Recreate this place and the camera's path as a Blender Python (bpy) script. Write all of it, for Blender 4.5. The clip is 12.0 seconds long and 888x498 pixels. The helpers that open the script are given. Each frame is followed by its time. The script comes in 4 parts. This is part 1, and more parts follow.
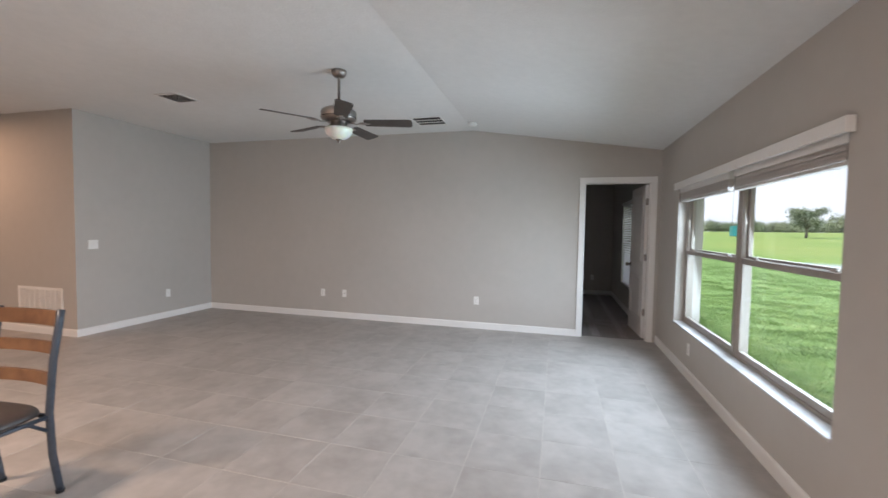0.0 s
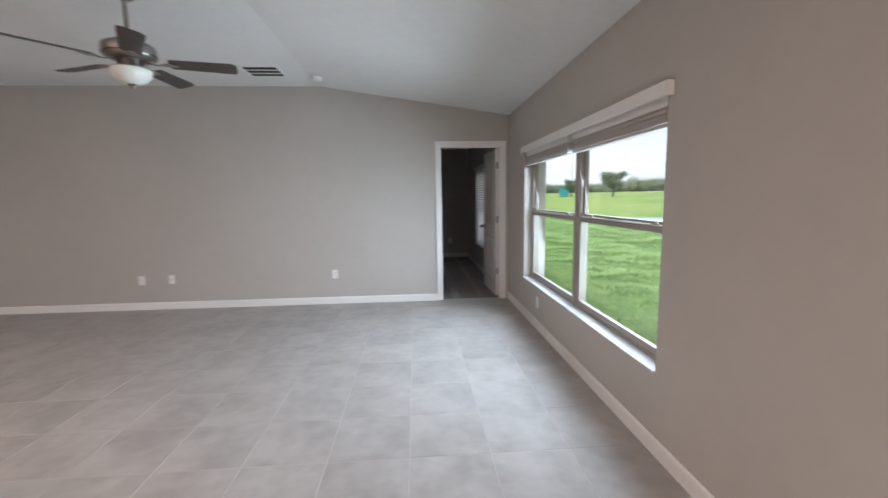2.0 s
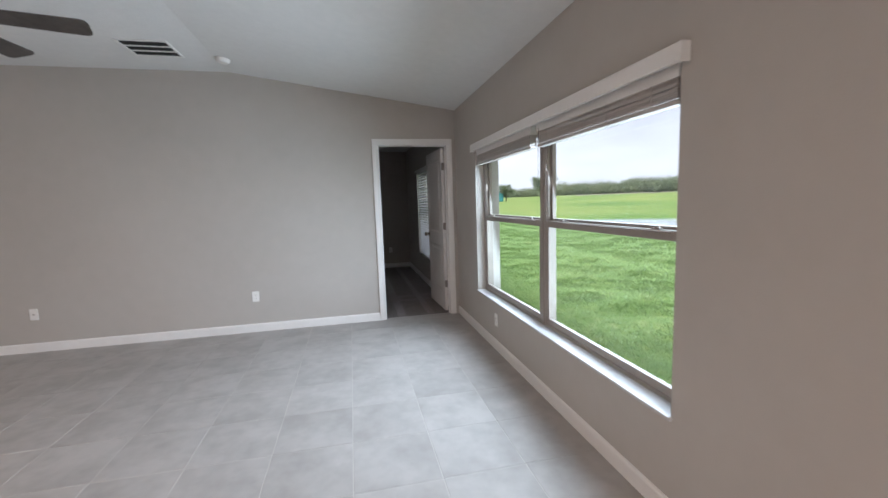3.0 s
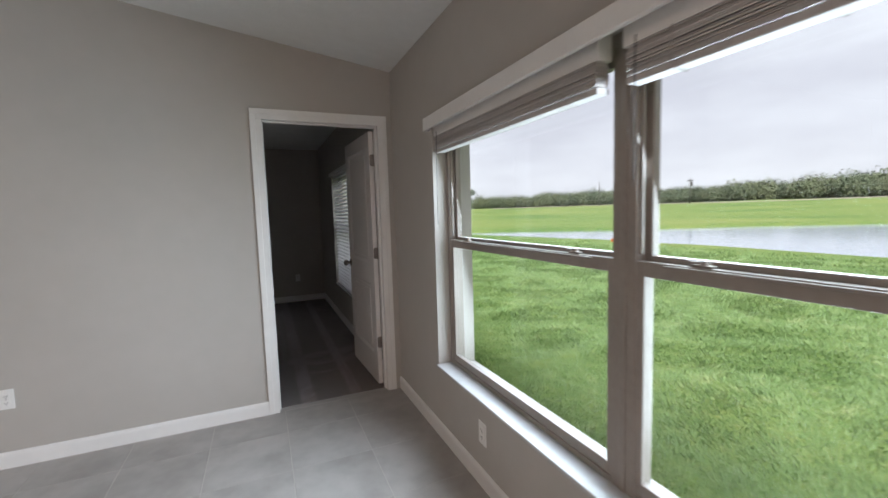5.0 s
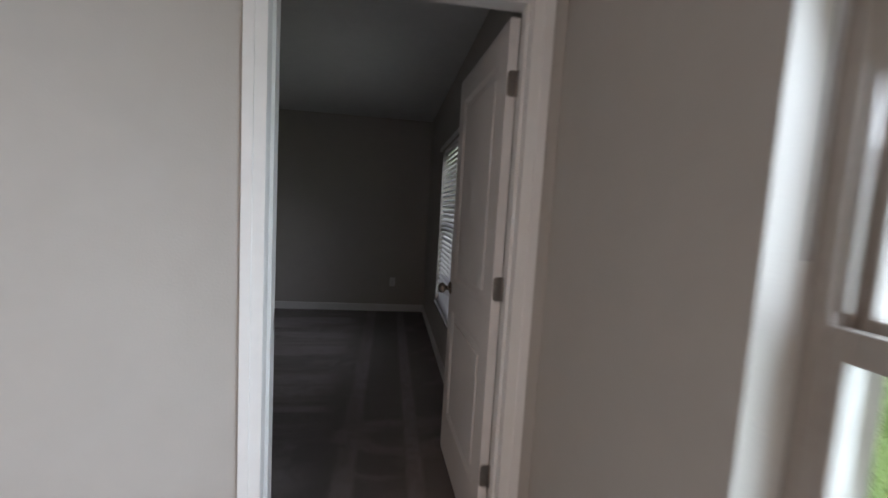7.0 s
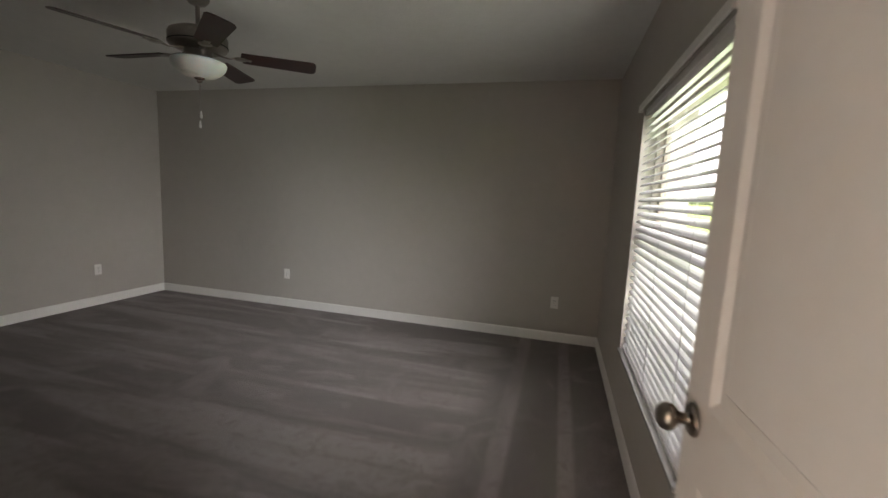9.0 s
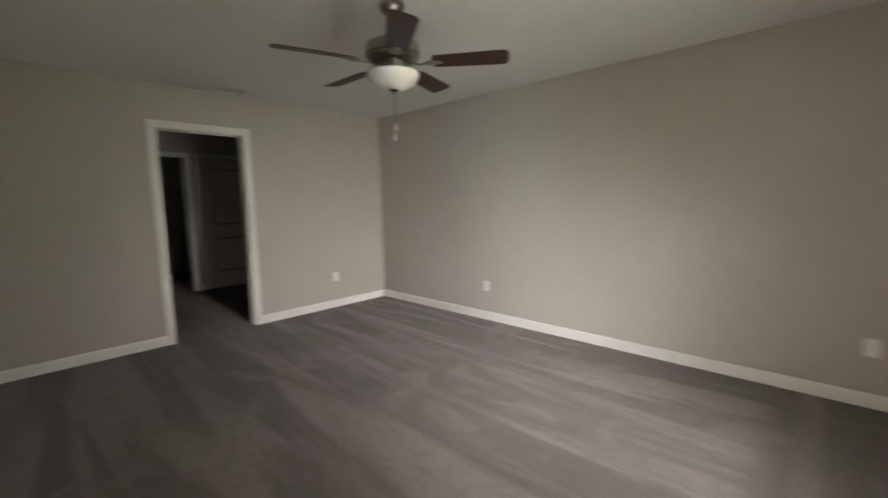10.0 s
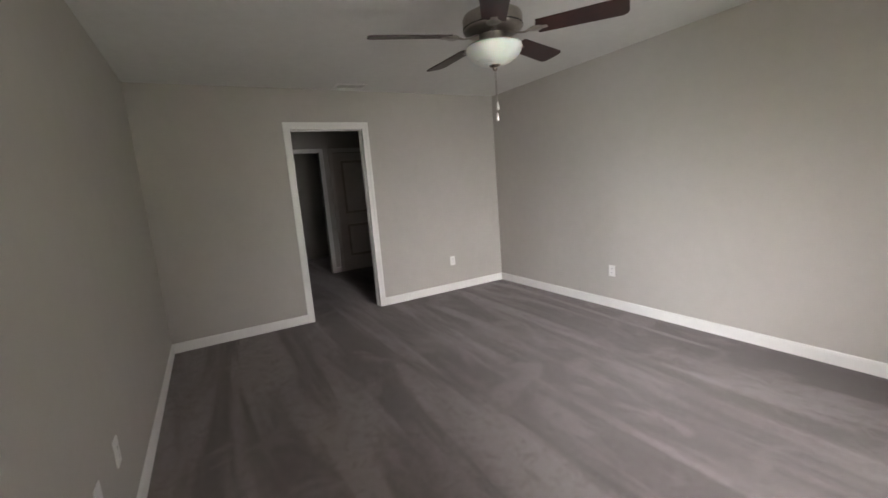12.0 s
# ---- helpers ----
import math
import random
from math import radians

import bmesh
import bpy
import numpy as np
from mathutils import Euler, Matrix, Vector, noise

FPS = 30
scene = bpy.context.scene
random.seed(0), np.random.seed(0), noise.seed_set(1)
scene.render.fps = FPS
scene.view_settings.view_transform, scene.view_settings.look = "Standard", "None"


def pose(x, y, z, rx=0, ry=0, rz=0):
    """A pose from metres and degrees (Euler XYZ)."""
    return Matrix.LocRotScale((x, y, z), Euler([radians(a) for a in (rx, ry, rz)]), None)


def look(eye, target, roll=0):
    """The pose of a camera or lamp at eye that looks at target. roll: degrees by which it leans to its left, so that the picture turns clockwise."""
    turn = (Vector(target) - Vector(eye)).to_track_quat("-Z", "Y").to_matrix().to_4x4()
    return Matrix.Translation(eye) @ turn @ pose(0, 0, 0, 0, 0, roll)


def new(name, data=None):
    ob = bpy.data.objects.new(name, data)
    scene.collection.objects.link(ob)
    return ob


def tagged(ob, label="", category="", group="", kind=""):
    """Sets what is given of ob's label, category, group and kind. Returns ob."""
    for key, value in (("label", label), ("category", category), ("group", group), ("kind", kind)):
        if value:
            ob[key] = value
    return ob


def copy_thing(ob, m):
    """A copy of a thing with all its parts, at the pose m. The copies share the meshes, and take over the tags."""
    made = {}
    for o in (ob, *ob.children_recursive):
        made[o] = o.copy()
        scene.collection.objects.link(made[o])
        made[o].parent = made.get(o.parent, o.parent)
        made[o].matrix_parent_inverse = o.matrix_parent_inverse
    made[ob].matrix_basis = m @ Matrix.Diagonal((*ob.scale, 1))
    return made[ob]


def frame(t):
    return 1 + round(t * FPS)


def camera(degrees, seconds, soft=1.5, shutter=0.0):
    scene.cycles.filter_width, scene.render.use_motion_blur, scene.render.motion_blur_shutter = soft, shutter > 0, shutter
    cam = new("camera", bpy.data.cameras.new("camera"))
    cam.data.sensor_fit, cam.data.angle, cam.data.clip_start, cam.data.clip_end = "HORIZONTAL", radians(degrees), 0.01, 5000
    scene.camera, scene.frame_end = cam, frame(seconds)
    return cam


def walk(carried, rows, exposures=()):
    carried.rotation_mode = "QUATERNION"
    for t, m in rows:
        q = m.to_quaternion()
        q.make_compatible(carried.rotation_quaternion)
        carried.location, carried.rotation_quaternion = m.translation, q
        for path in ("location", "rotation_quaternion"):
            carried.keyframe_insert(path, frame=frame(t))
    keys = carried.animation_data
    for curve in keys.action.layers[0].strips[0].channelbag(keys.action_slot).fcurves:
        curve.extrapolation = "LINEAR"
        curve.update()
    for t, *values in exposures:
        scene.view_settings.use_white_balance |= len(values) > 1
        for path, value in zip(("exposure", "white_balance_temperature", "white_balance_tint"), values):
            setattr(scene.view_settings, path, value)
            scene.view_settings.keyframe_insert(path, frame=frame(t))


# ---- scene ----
cam = camera(94.0, 12.0, soft=1.5, shutter=0.5)
PATH = [
    (0, (0.113, 0.562, 1.418), (-0.408, 2.491, 1.324), 0.9),
    (0.5, (0.265, 0.56, 1.411), (-0.166, 2.508, 1.267), 1.4),
    (1, (0.313, 0.564, 1.408), (-0.07, 2.516, 1.202), 0.6),
    (1.5, (0.256, 0.658, 1.397), (0.046, 2.633, 1.158), -0.0),
    (2, (0.118, 0.835, 1.411), (0.254, 2.815, 1.161), -0.9),
    (2.5, (0.097, 1.093, 1.394), (0.488, 3.038, 1.139), -1.2),
    (3, (0.124, 1.474, 1.394), (0.553, 3.414, 1.167), -1.9),
    (3.2, (0.126, 1.636, 1.391), (0.561, 3.573, 1.146), -1.2),
    (4.8, (0.419, 3.113, 1.401), (1.223, 4.938, 1.25), -1.8),
    (5, (0.435, 3.277, 1.403), (1.233, 5.103, 1.225), -1.7),
    (5.5, (0.561, 3.718, 1.401), (1.163, 5.623, 1.304), 1.9),
    (6, (0.643, 4.185, 1.387), (1.057, 6.138, 1.272), 0.2),
    (6.5, (0.749, 4.591, 1.382), (1.275, 6.509, 1.171), 0.6),
    (6.7, (0.832, 4.77, 1.368), (1.243, 6.718, 1.182), 1.9),
    (8.3, (0.879, 6.048, 1.385), (0.776, 8.027, 1.115), 1.8),
    (8.5, (0.95, 6.107, 1.392), (0.629, 8.058, 1.092), 1.7),
    (9, (0.903, 6.352, 1.377), (0.381, 8.266, 1.122), 2.7),
    (9.5, (0.781, 6.554, 1.398), (0.078, 8.408, 1.138), 1.3),
    (10, (0.697, 6.801, 1.368), (-0.666, 8.245, 1.128), -1.0),
    (10.5, (0.605, 6.893, 1.434), (-1.102, 7.91, 1.209), -1.5),
    (11, (0.613, 6.937, 1.409), (-1.183, 7.778, 1.153), -2.9),
    (11.5, (0.63, 6.961, 1.393), (-1.141, 7.837, 1.08), -4.2),
    (12, (0.651, 6.983, 1.404), (-1.072, 7.948, 1.089), -4.6),
]
# seconds, stops, kelvin, tint
EXPOSURE = [(0.0, 0.8, 5950, 14), (3.0, 0.72, 5850, 14), (5.0, 0.48, 6150, 15), (6.7, 0.62, 6050, 17), (8.3, 1.65, 6900, 18), (9.0, 2.6, 7050, 15), (9.5, 3.2, 7100, 14),
            (10.0, 3.65, 7200, 15), (10.5, 3.85, 7050, 17), (12.0, 3.92, 6800, 18)]
walk(cam, [(t, look(eye, target, roll)) for t, eye, target, roll in PATH], EXPOSURE)

# ---- strengths of the light, tilt of the slats ----
SKY, SUN = 0.092, 4.0
DAY1, DAY2, LAWN_UP = 56.0, 3.9, 2.0
DINE, HALL, FILL = 58.0, 16.0, 120.0
TILT = -28.0

# ---- sizes of the place ----
EAST, NORTH, WEST, STEP_Y = 1.39, 6.40, -5.632, 4.317       # living room: window wall, far wall, west wall and its outer corner
FLAT_Z, RIDGE_X, PLATE_Z = 2.825, -1.055, 2.468             # flat ceiling, its crease, the low side at the windows
SOUTH, HALL_W = -4.2, -9.4                                  # plain walls that close the place
BED_S, BED_N, BED_W, BED_E, BED_Z = 6.515, 10.453, -3.935, 1.346, 2.475   # bedroom
VEST_W, VEST_S, VEST_N = -6.5, 6.64, 10.0                   # dark lobby past the bedroom
OUT = 1.64                                                  # outer face of the house wall
DOOR = (0.472, 1.275, 2.065)                                # doorway from the living room: x0, x1, height
BDOOR = (7.848, 8.622, 2.070)                               # doorway out of the bedroom: y0, y1, height
WIN = (2.884, 5.592, 0.462, 1.935)                           # living room window: y0, y1, z0, z1
BWIN = (7.775, 9.135, 0.462, 1.945)                           # bedroom window

# ---- daylight and lamps ----
world = bpy.data.worlds.new("overcast_sky")
scene.world = world
world.use_nodes = True
wn, wl = world.node_tree.nodes, world.node_tree.links
wn.clear()
sky = wn.new("ShaderNodeTexSky")
sky.sky_type, sky.sun_disc = "NISHITA", False
sky.sun_elevation, sky.sun_rotation = radians(59), radians(218)
sky.dust_density, sky.air_density = 4.0, 1.0
coord = wn.new("ShaderNodeTexCoord")
stretch = wn.new("ShaderNodeMapping")
stretch.inputs["Scale"].default_value = (1.0, 1.0, 3.2)
cloud = wn.new("ShaderNodeTexNoise")
cloud.inputs["Scale"].default_value, cloud.inputs["Detail"].default_value = 2.4, 5.0
ramp = wn.new("ShaderNodeValToRGB")
ramp.color_ramp.elements[0].position, ramp.color_ramp.elements[0].color = 0.32, (7.0, 6.9, 7.3, 1)
ramp.color_ramp.elements[1].position, ramp.color_ramp.elements[1].color = 0.62, (9.4, 9.4, 9.6, 1)
cover = wn.new("ShaderNodeMixRGB")
cover.inputs[0].default_value = 0.9
back = wn.new("ShaderNodeBackground")
back.inputs["Strength"].default_value = SKY
wout = wn.new("ShaderNodeOutputWorld")
wl.new(coord.outputs["Generated"], stretch.inputs["Vector"])
wl.new(stretch.outputs["Vector"], cloud.inputs["Vector"])
wl.new(cloud.outputs["Fac"], ramp.inputs["Fac"])
wl.new(sky.outputs["Color"], cover.inputs[1])
wl.new(ramp.outputs["Color"], cover.inputs[2])
wl.new(cover.outputs["Color"], back.inputs["Color"])
wl.new(back.outputs["Background"], wout.inputs["Surface"])

sun = new("sun", bpy.data.lights.new("sun", "SUN"))
sun.data.energy, sun.data.angle, sun.data.color = SUN, radians(30), (1.0, 0.96, 0.9)
sun.matrix_world = look((0, 0, 30), (11, 14, 0))


def area(name, m, sx, sy, watts, color):
    ob = new(name, bpy.data.lights.new(name, "AREA"))
    ob.data.shape, ob.data.size, ob.data.size_y = "RECTANGLE", sx, sy
    ob.data.energy, ob.data.color = watts, color
    ob.matrix_world = m
    return ob


# the sky's light in the two window openings
area("window_daylight", look((1.600, 4.240, 1.16), (0.0, 4.240, 0.74)), 2.62, 1.30, DAY1, (0.80, 0.94, 1.0)).data.spread = radians(138)
area("bedroom_daylight", look((1.600, 8.455, 1.20), (0.0, 9.10, 0.82)), 1.30, 1.40, DAY2, (0.93, 0.97, 1.0)).data.spread = radians(70)
# lamp added in the opening to stand for light the lawn throws up
area("lawn_bounce", look((1.605, 8.455, 1.20), (0.0, 8.60, 2.30)), 1.30, 1.40, LAWN_UP, (0.93, 1.0, 0.88)).data.spread = radians(100)
# warm ceiling lights of the dining side and the hall, past the walls of the view
area("dining_light", pose(-3.6, 0.7, 2.78), 0.5, 0.5, DINE, (1.0, 0.66, 0.42))
area("hall_light", pose(-7.3, 3.3, 2.78), 0.4, 0.4, HALL, (1.0, 0.58, 0.33))
# unseen fill lamp added behind the view to brighten the living room
area("kitchen_light", pose(-1.6, -2.2, 2.78), 1.2, 0.8, FILL, (1.0, 0.88, 0.80))


# ---- materials ----
def material(name):
    m = bpy.data.materials.new(name)
    m.use_nodes = True
    nt = m.node_tree
    return m, nt.nodes, nt.links, nt.nodes["Principled BSDF"]


def paint(name, a, b, rough=0.6, metal=0.0, grain=60.0, big=1.2, bump=0.08, bump_scale=180.0, spread=(0.35, 0.65), rand=0.0, coat=0.0, dist=0.002, rough_var=0.08, spec=0.5):
    """Two tones mixed by a coarse and a fine noise, with fine relief; rand varies whole pieces."""
    m, n, l, p = material(name)
    tc = n.new("ShaderNodeTexCoord")
    src = tc.outputs["Object"]
    info = None
    if rand:
        info = n.new("ShaderNodeObjectInfo")
        add = n.new("ShaderNodeVectorMath")
        mul = n.new("ShaderNodeMath")
        mul.operation = "MULTIPLY"
        mul.inputs[1].default_value = 57.0
        l.new(info.outputs["Random"], mul.inputs[0])
        l.new(src, add.inputs[0])
        l.new(mul.outputs[0], add.inputs[1])
        src = add.outputs[0]
    coarse, fine, rel = (n.new("ShaderNodeTexNoise") for _ in range(3))
    for t, s, d in ((coarse, big, 4.0), (fine, grain, 3.0), (rel, bump_scale, 2.0)):
        t.inputs["Scale"].default_value, t.inputs["Detail"].default_value = s, d
        l.new(src, t.inputs["Vector"])
    mix = n.new("ShaderNodeMath")
    mix.operation = "MULTIPLY_ADD"
    mix.inputs[1].default_value = 0.35
    half = n.new("ShaderNodeMath")
    half.operation = "MULTIPLY"
    half.inputs[1].default_value = 0.65
    l.new(coarse.outputs["Fac"], half.inputs[0])
    l.new(fine.outputs["Fac"], mix.inputs[0])
    l.new(half.outputs[0], mix.inputs[2])
    r = n.new("ShaderNodeValToRGB")
    r.color_ramp.elements[0].position, r.color_ramp.elements[0].color = spread[0], (*a, 1)
    r.color_ramp.elements[1].position, r.color_ramp.elements[1].color = spread[1], (*b, 1)
    l.new(mix.outputs[0], r.inputs["Fac"])
    col = r.outputs["Color"]
    if rand:
        hsv = n.new("ShaderNodeHueSaturation")
        rng = n.new("ShaderNodeMapRange")
        rng.inputs["To Min"].default_value, rng.inputs["To Max"].default_value = 1 - rand, 1 + rand
        l.new(info.outputs["Random"], rng.inputs["Value"])
        l.new(rng.outputs["Result"], hsv.inputs["Value"])
        l.new(col, hsv.inputs["Color"])
        col = hsv.outputs["Color"]
    l.new(col, p.inputs["Base Color"])
    rr = n.new("ShaderNodeMapRange")
    rr.inputs["To Min"].default_value, rr.inputs["To Max"].default_value = max(rough - rough_var, 0.02), min(rough + rough_var, 1)
    l.new(coarse.outputs["Fac"], rr.inputs["Value"])
    l.new(rr.outputs["Result"], p.inputs["Roughness"])
    p.inputs["Metallic"].default_value = metal
    p.inputs["Specular IOR Level"].default_value = spec
    p.inputs["Coat Weight"].default_value = coat
    if bump:
        b = n.new("ShaderNodeBump")
        b.inputs["Strength"].default_value, b.inputs["Distance"].default_value = bump, dist
        l.new(rel.outputs["Fac"], b.inputs["Height"])
        l.new(b.outputs["Normal"], p.inputs["Normal"])
    return m


WALL = paint("greige_wall_paint", (0.445, 0.420, 0.385), (0.475, 0.450, 0.415), 0.62, grain=9, big=0.9, bump=0.35, bump_scale=130, dist=0.0015)
CEIL = paint("white_ceiling_texture", (0.70, 0.70, 0.685), (0.76, 0.76, 0.745), 0.85, grain=14, big=0.7, bump=0.6, bump_scale=55, dist=0.003)
TRIM = paint("white_trim_gloss", (0.76, 0.75, 0.73), (0.81, 0.80, 0.78), 0.35, grain=20, big=2, bump=0.04, bump_scale=240)
LEAF = paint("door_paint_white", (0.70, 0.68, 0.66), (0.74, 0.72, 0.70), 0.42, grain=25, big=2, bump=0.10, bump_scale=300)
TILE = paint("greige_porcelain_tile", (0.325, 0.303, 0.282), (0.428, 0.405, 0.382), 0.44, grain=11, big=3.2, bump=0.12, bump_scale=28, spread=(0.36, 0.62), rand=0.025, dist=0.0015, rough_var=0.05)
GROUT = paint("pale_grout", (0.44, 0.415, 0.385), (0.53, 0.505, 0.47), 0.9, grain=50, big=3, bump=0.3)
SILL = paint("white_marble_sill", (0.50, 0.50, 0.50), (0.60, 0.60, 0.60), 0.22, grain=14, big=5, bump=0.02)
FRAME = paint("tan_window_frame", (0.27, 0.237, 0.208), (0.33, 0.293, 0.262), 0.38, grain=40, big=3, bump=0.05)
PLASTIC = paint("white_plastic", (0.78, 0.77, 0.74), (0.82, 0.81, 0.79), 0.35, grain=60, big=4, bump=0.0)
# near-black puts the shade of slots and ducts into colour; also foot caps
DARK = paint("slot_shade_and_caps", (0.012, 0.012, 0.012), (0.02, 0.02, 0.02), 0.8, bump=0.0)
NICKEL = paint("brushed_nickel", (0.27, 0.245, 0.225), (0.38, 0.35, 0.325), 0.36, metal=1.0, grain=90, big=6, bump=0.05, bump_scale=400)
BRONZE = paint("aged_nickel_knob", (0.22, 0.19, 0.16), (0.33, 0.29, 0.25), 0.28, metal=1.0, grain=60, big=8, bump=0.0)
CHERRY = paint("dark_cherry_blade", (0.014, 0.004, 0.004), (0.042, 0.010, 0.009), 0.46, grain=30, big=5, bump=0.06, bump_scale=90)
WALNUT = paint("weathered_walnut_blade", (0.035, 0.028, 0.024), (0.080, 0.066, 0.058), 0.5, grain=30, big=5, bump=0.06, bump_scale=90)
SHADE = paint("frosted_glass_bowl", (0.80, 0.78, 0.72), (0.88, 0.86, 0.82), 0.30, grain=30, big=8, bump=0.02)
SHADE.node_tree.nodes["Principled BSDF"].inputs["Subsurface Weight"].default_value = 0.25
SLAT = paint("white_faux_wood_slat", (0.76, 0.75, 0.77), (0.82, 0.81, 0.83), 0.40, grain=30, big=3, bump=0.05, bump_scale=160)
SLAT_N = SLAT.node_tree.nodes
SLAT_T, SLAT_M = SLAT_N.new("ShaderNodeBsdfTranslucent"), SLAT_N.new("ShaderNodeMixShader")
SLAT_T.inputs["Color"].default_value = (0.84, 0.81, 0.88, 1)
SLAT_M.inputs[0].default_value = 0.12
SLAT.node_tree.links.new(SLAT_N["Principled BSDF"].outputs[0], SLAT_M.inputs[1])
SLAT.node_tree.links.new(SLAT_T.outputs[0], SLAT_M.inputs[2])
SLAT.node_tree.links.new(SLAT_M.outputs[0], SLAT_N["Material Output"].inputs["Surface"])
STACK = paint("off_white_stacked_slat", (0.47, 0.44, 0.415), (0.58, 0.55, 0.525), 0.5, grain=30, big=3, bump=0.05, rand=0.10)
WEAVE = paint("white_ladder_tape", (0.72, 0.72, 0.72), (0.80, 0.80, 0.80), 0.8, bump=0.2)
WAND = paint("clear_acrylic_wand", (0.12, 0.12, 0.12), (0.16, 0.16, 0.16), 0.6, bump=0.0)
WAND.node_tree.nodes["Principled BSDF"].inputs["Alpha"].default_value = 0.30
STEEL = paint("blue_grey_steel", (0.055, 0.065, 0.085), (0.085, 0.098, 0.12), 0.42, metal=0.35, grain=60, big=7, bump=0.08)
SEAT = paint("dark_brown_vinyl_seat", (0.035, 0.028, 0.026), (0.06, 0.048, 0.044), 0.42, grain=60, big=6, bump=0.2, bump_scale=260)
SLATW = paint("stained_wood_slat", (0.105, 0.050, 0.024), (0.200, 0.105, 0.050), 0.42, grain=22, big=7, bump=0.1, bump_scale=80)
STUCCO = paint("beige_stucco", (0.42, 0.38, 0.32), (0.50, 0.46, 0.40), 0.9, bump=0.6, bump_scale=70)
DIRT = paint("dry_grass_track", (0.30, 0.25, 0.18), (0.38, 0.33, 0.26), 0.95, grain=2, big=0.2, bump=0.0)
BARK = paint("grey_bark", (0.09, 0.075, 0.06), (0.16, 0.14, 0.115), 0.95, grain=8, big=2, bump=0.5, bump_scale=14)
# green tones lightened and drawn together to put distance haze into the colour
FOLIAGE = paint("hazy_oak_foliage", (0.125, 0.160, 0.110), (0.200, 0.220, 0.125), 0.9, grain=0.5, big=0.07, bump=0.0, spread=(0.38, 0.62), spec=0.1)
TEAL = paint("teal_plastic", (0.03, 0.20, 0.22), (0.05, 0.27, 0.29), 0.5, bump=0.0)
ORANGE = paint("orange_vinyl", (0.75, 0.16, 0.02), (0.85, 0.22, 0.04), 0.6, bump=0.0)
YELLOW = paint("yellow_vinyl", (0.75, 0.58, 0.04), (0.85, 0.66, 0.08), 0.6, bump=0.0)
POLEW = paint("weathered_pole_wood", (0.11, 0.105, 0.10), (0.17, 0.16, 0.15), 0.9, bump=0.0)


def carpet_material():
    """Cut-pile carpet with the lay of the pile brushed into strokes."""
    m, n, l, p = material("brown_grey_carpet")
    tc = n.new("ShaderNodeTexCoord")
    def noise(scale, detail, distort=0.0, turn=0.0, size=1.0):
        mp, t = n.new("ShaderNodeMapping"), n.new("ShaderNodeTexNoise")
        mp.inputs["Rotation"].default_value = (0, 0, radians(turn))
        mp.inputs["Scale"].default_value = (*scale, 1)
        t.inputs["Scale"].default_value, t.inputs["Detail"].default_value, t.inputs["Distortion"].default_value = size, detail, distort
        l.new(tc.outputs["Object"], mp.inputs["Vector"])
        l.new(mp.outputs["Vector"], t.inputs["Vector"])
        return t.outputs["Fac"]

    def ranged(value, a, b, lo=0.0, hi=1.0):
        mr = n.new("ShaderNodeMapRange")
        mr.interpolation_type = "SMOOTHSTEP"
        for key, v in (("From Min", a), ("From Max", b), ("To Min", lo), ("To Max", hi)):
            mr.inputs[key].default_value = v
        l.new(value, mr.inputs["Value"])
        return mr.outputs["Result"]

    def join(op, a, b):
        mt = n.new("ShaderNodeMath")
        mt.operation = op
        for k, v in enumerate((a, b)):
            if isinstance(v, float):
                mt.inputs[k].default_value = v
            else:
                l.new(v, mt.inputs[k])
        return mt.outputs[0]

    xyz = n.new("ShaderNodeSeparateXYZ")
    l.new(tc.outputs["Object"], xyz.inputs[0])
    strip = ranged(xyz.outputs["X"], 0.35, 0.6)                     # strokes along the window wall
    pile = noise((420, 420), 2.0)
    long_a = ranged(noise((0.34, 3.4), 3.5, 0.6, -3), 0.44, 0.62)  # strokes across the room
    long_b = ranged(noise((0.50, 4.4), 3.5, 0.8, 9), 0.48, 0.68)
    def stroke(c, w):
        off = join("ABSOLUTE", join("SUBTRACT", xyz.outputs["X"], c), 0.0)
        return ranged(off, w * 0.45, w)

    side = join("ADD", join("SUBTRACT", 1.0, stroke(0.68, 0.075)), join("SUBTRACT", 1.0, stroke(1.04, 0.060)))
    side = join("MULTIPLY", side, ranged(noise((3.0, 0.8), 3.0, 0.3, 2), 0.32, 0.55, 0.35, 0.9))
    swirl = ranged(noise((1.9, 1.9), 3.0, 1.4), 0.50, 0.66)         # brushed and trodden spots
    across = join("MAXIMUM", long_a, join("MULTIPLY", long_b, 0.6))
    across = join("MULTIPLY", across, join("SUBTRACT", 1.0, strip))
    lay = join("MAXIMUM", across, join("MULTIPLY", side, strip))
    lay = join("MAXIMUM", lay, join("MULTIPLY", swirl, 0.55))
    lay = join("MULTIPLY", lay, ranged(noise((13, 13), 4.0, 0.8), 0.30, 0.56, 0.55, 1.0))
    mottle = noise((38, 38), 4.0)
    tone = join("ADD", join("MULTIPLY", lay, 0.64), join("ADD", join("MULTIPLY", pile, 0.30), join("MULTIPLY", mottle, 0.26)))
    r = n.new("ShaderNodeValToRGB")
    r.color_ramp.elements[0].position, r.color_ramp.elements[0].color = 0.16, (0.114, 0.091, 0.087, 1)
    r.color_ramp.elements[1].position, r.color_ramp.elements[1].color = 0.92, (0.258, 0.221, 0.214, 1)
    l.new(tone, r.inputs["Fac"])
    l.new(r.outputs["Color"], p.inputs["Base Color"])
    p.inputs["Roughness"].default_value = 1.0
    p.inputs["Specular IOR Level"].default_value = 0.1
    p.inputs["Sheen Weight"].default_value = 0.25
    bp = n.new("ShaderNodeBump")
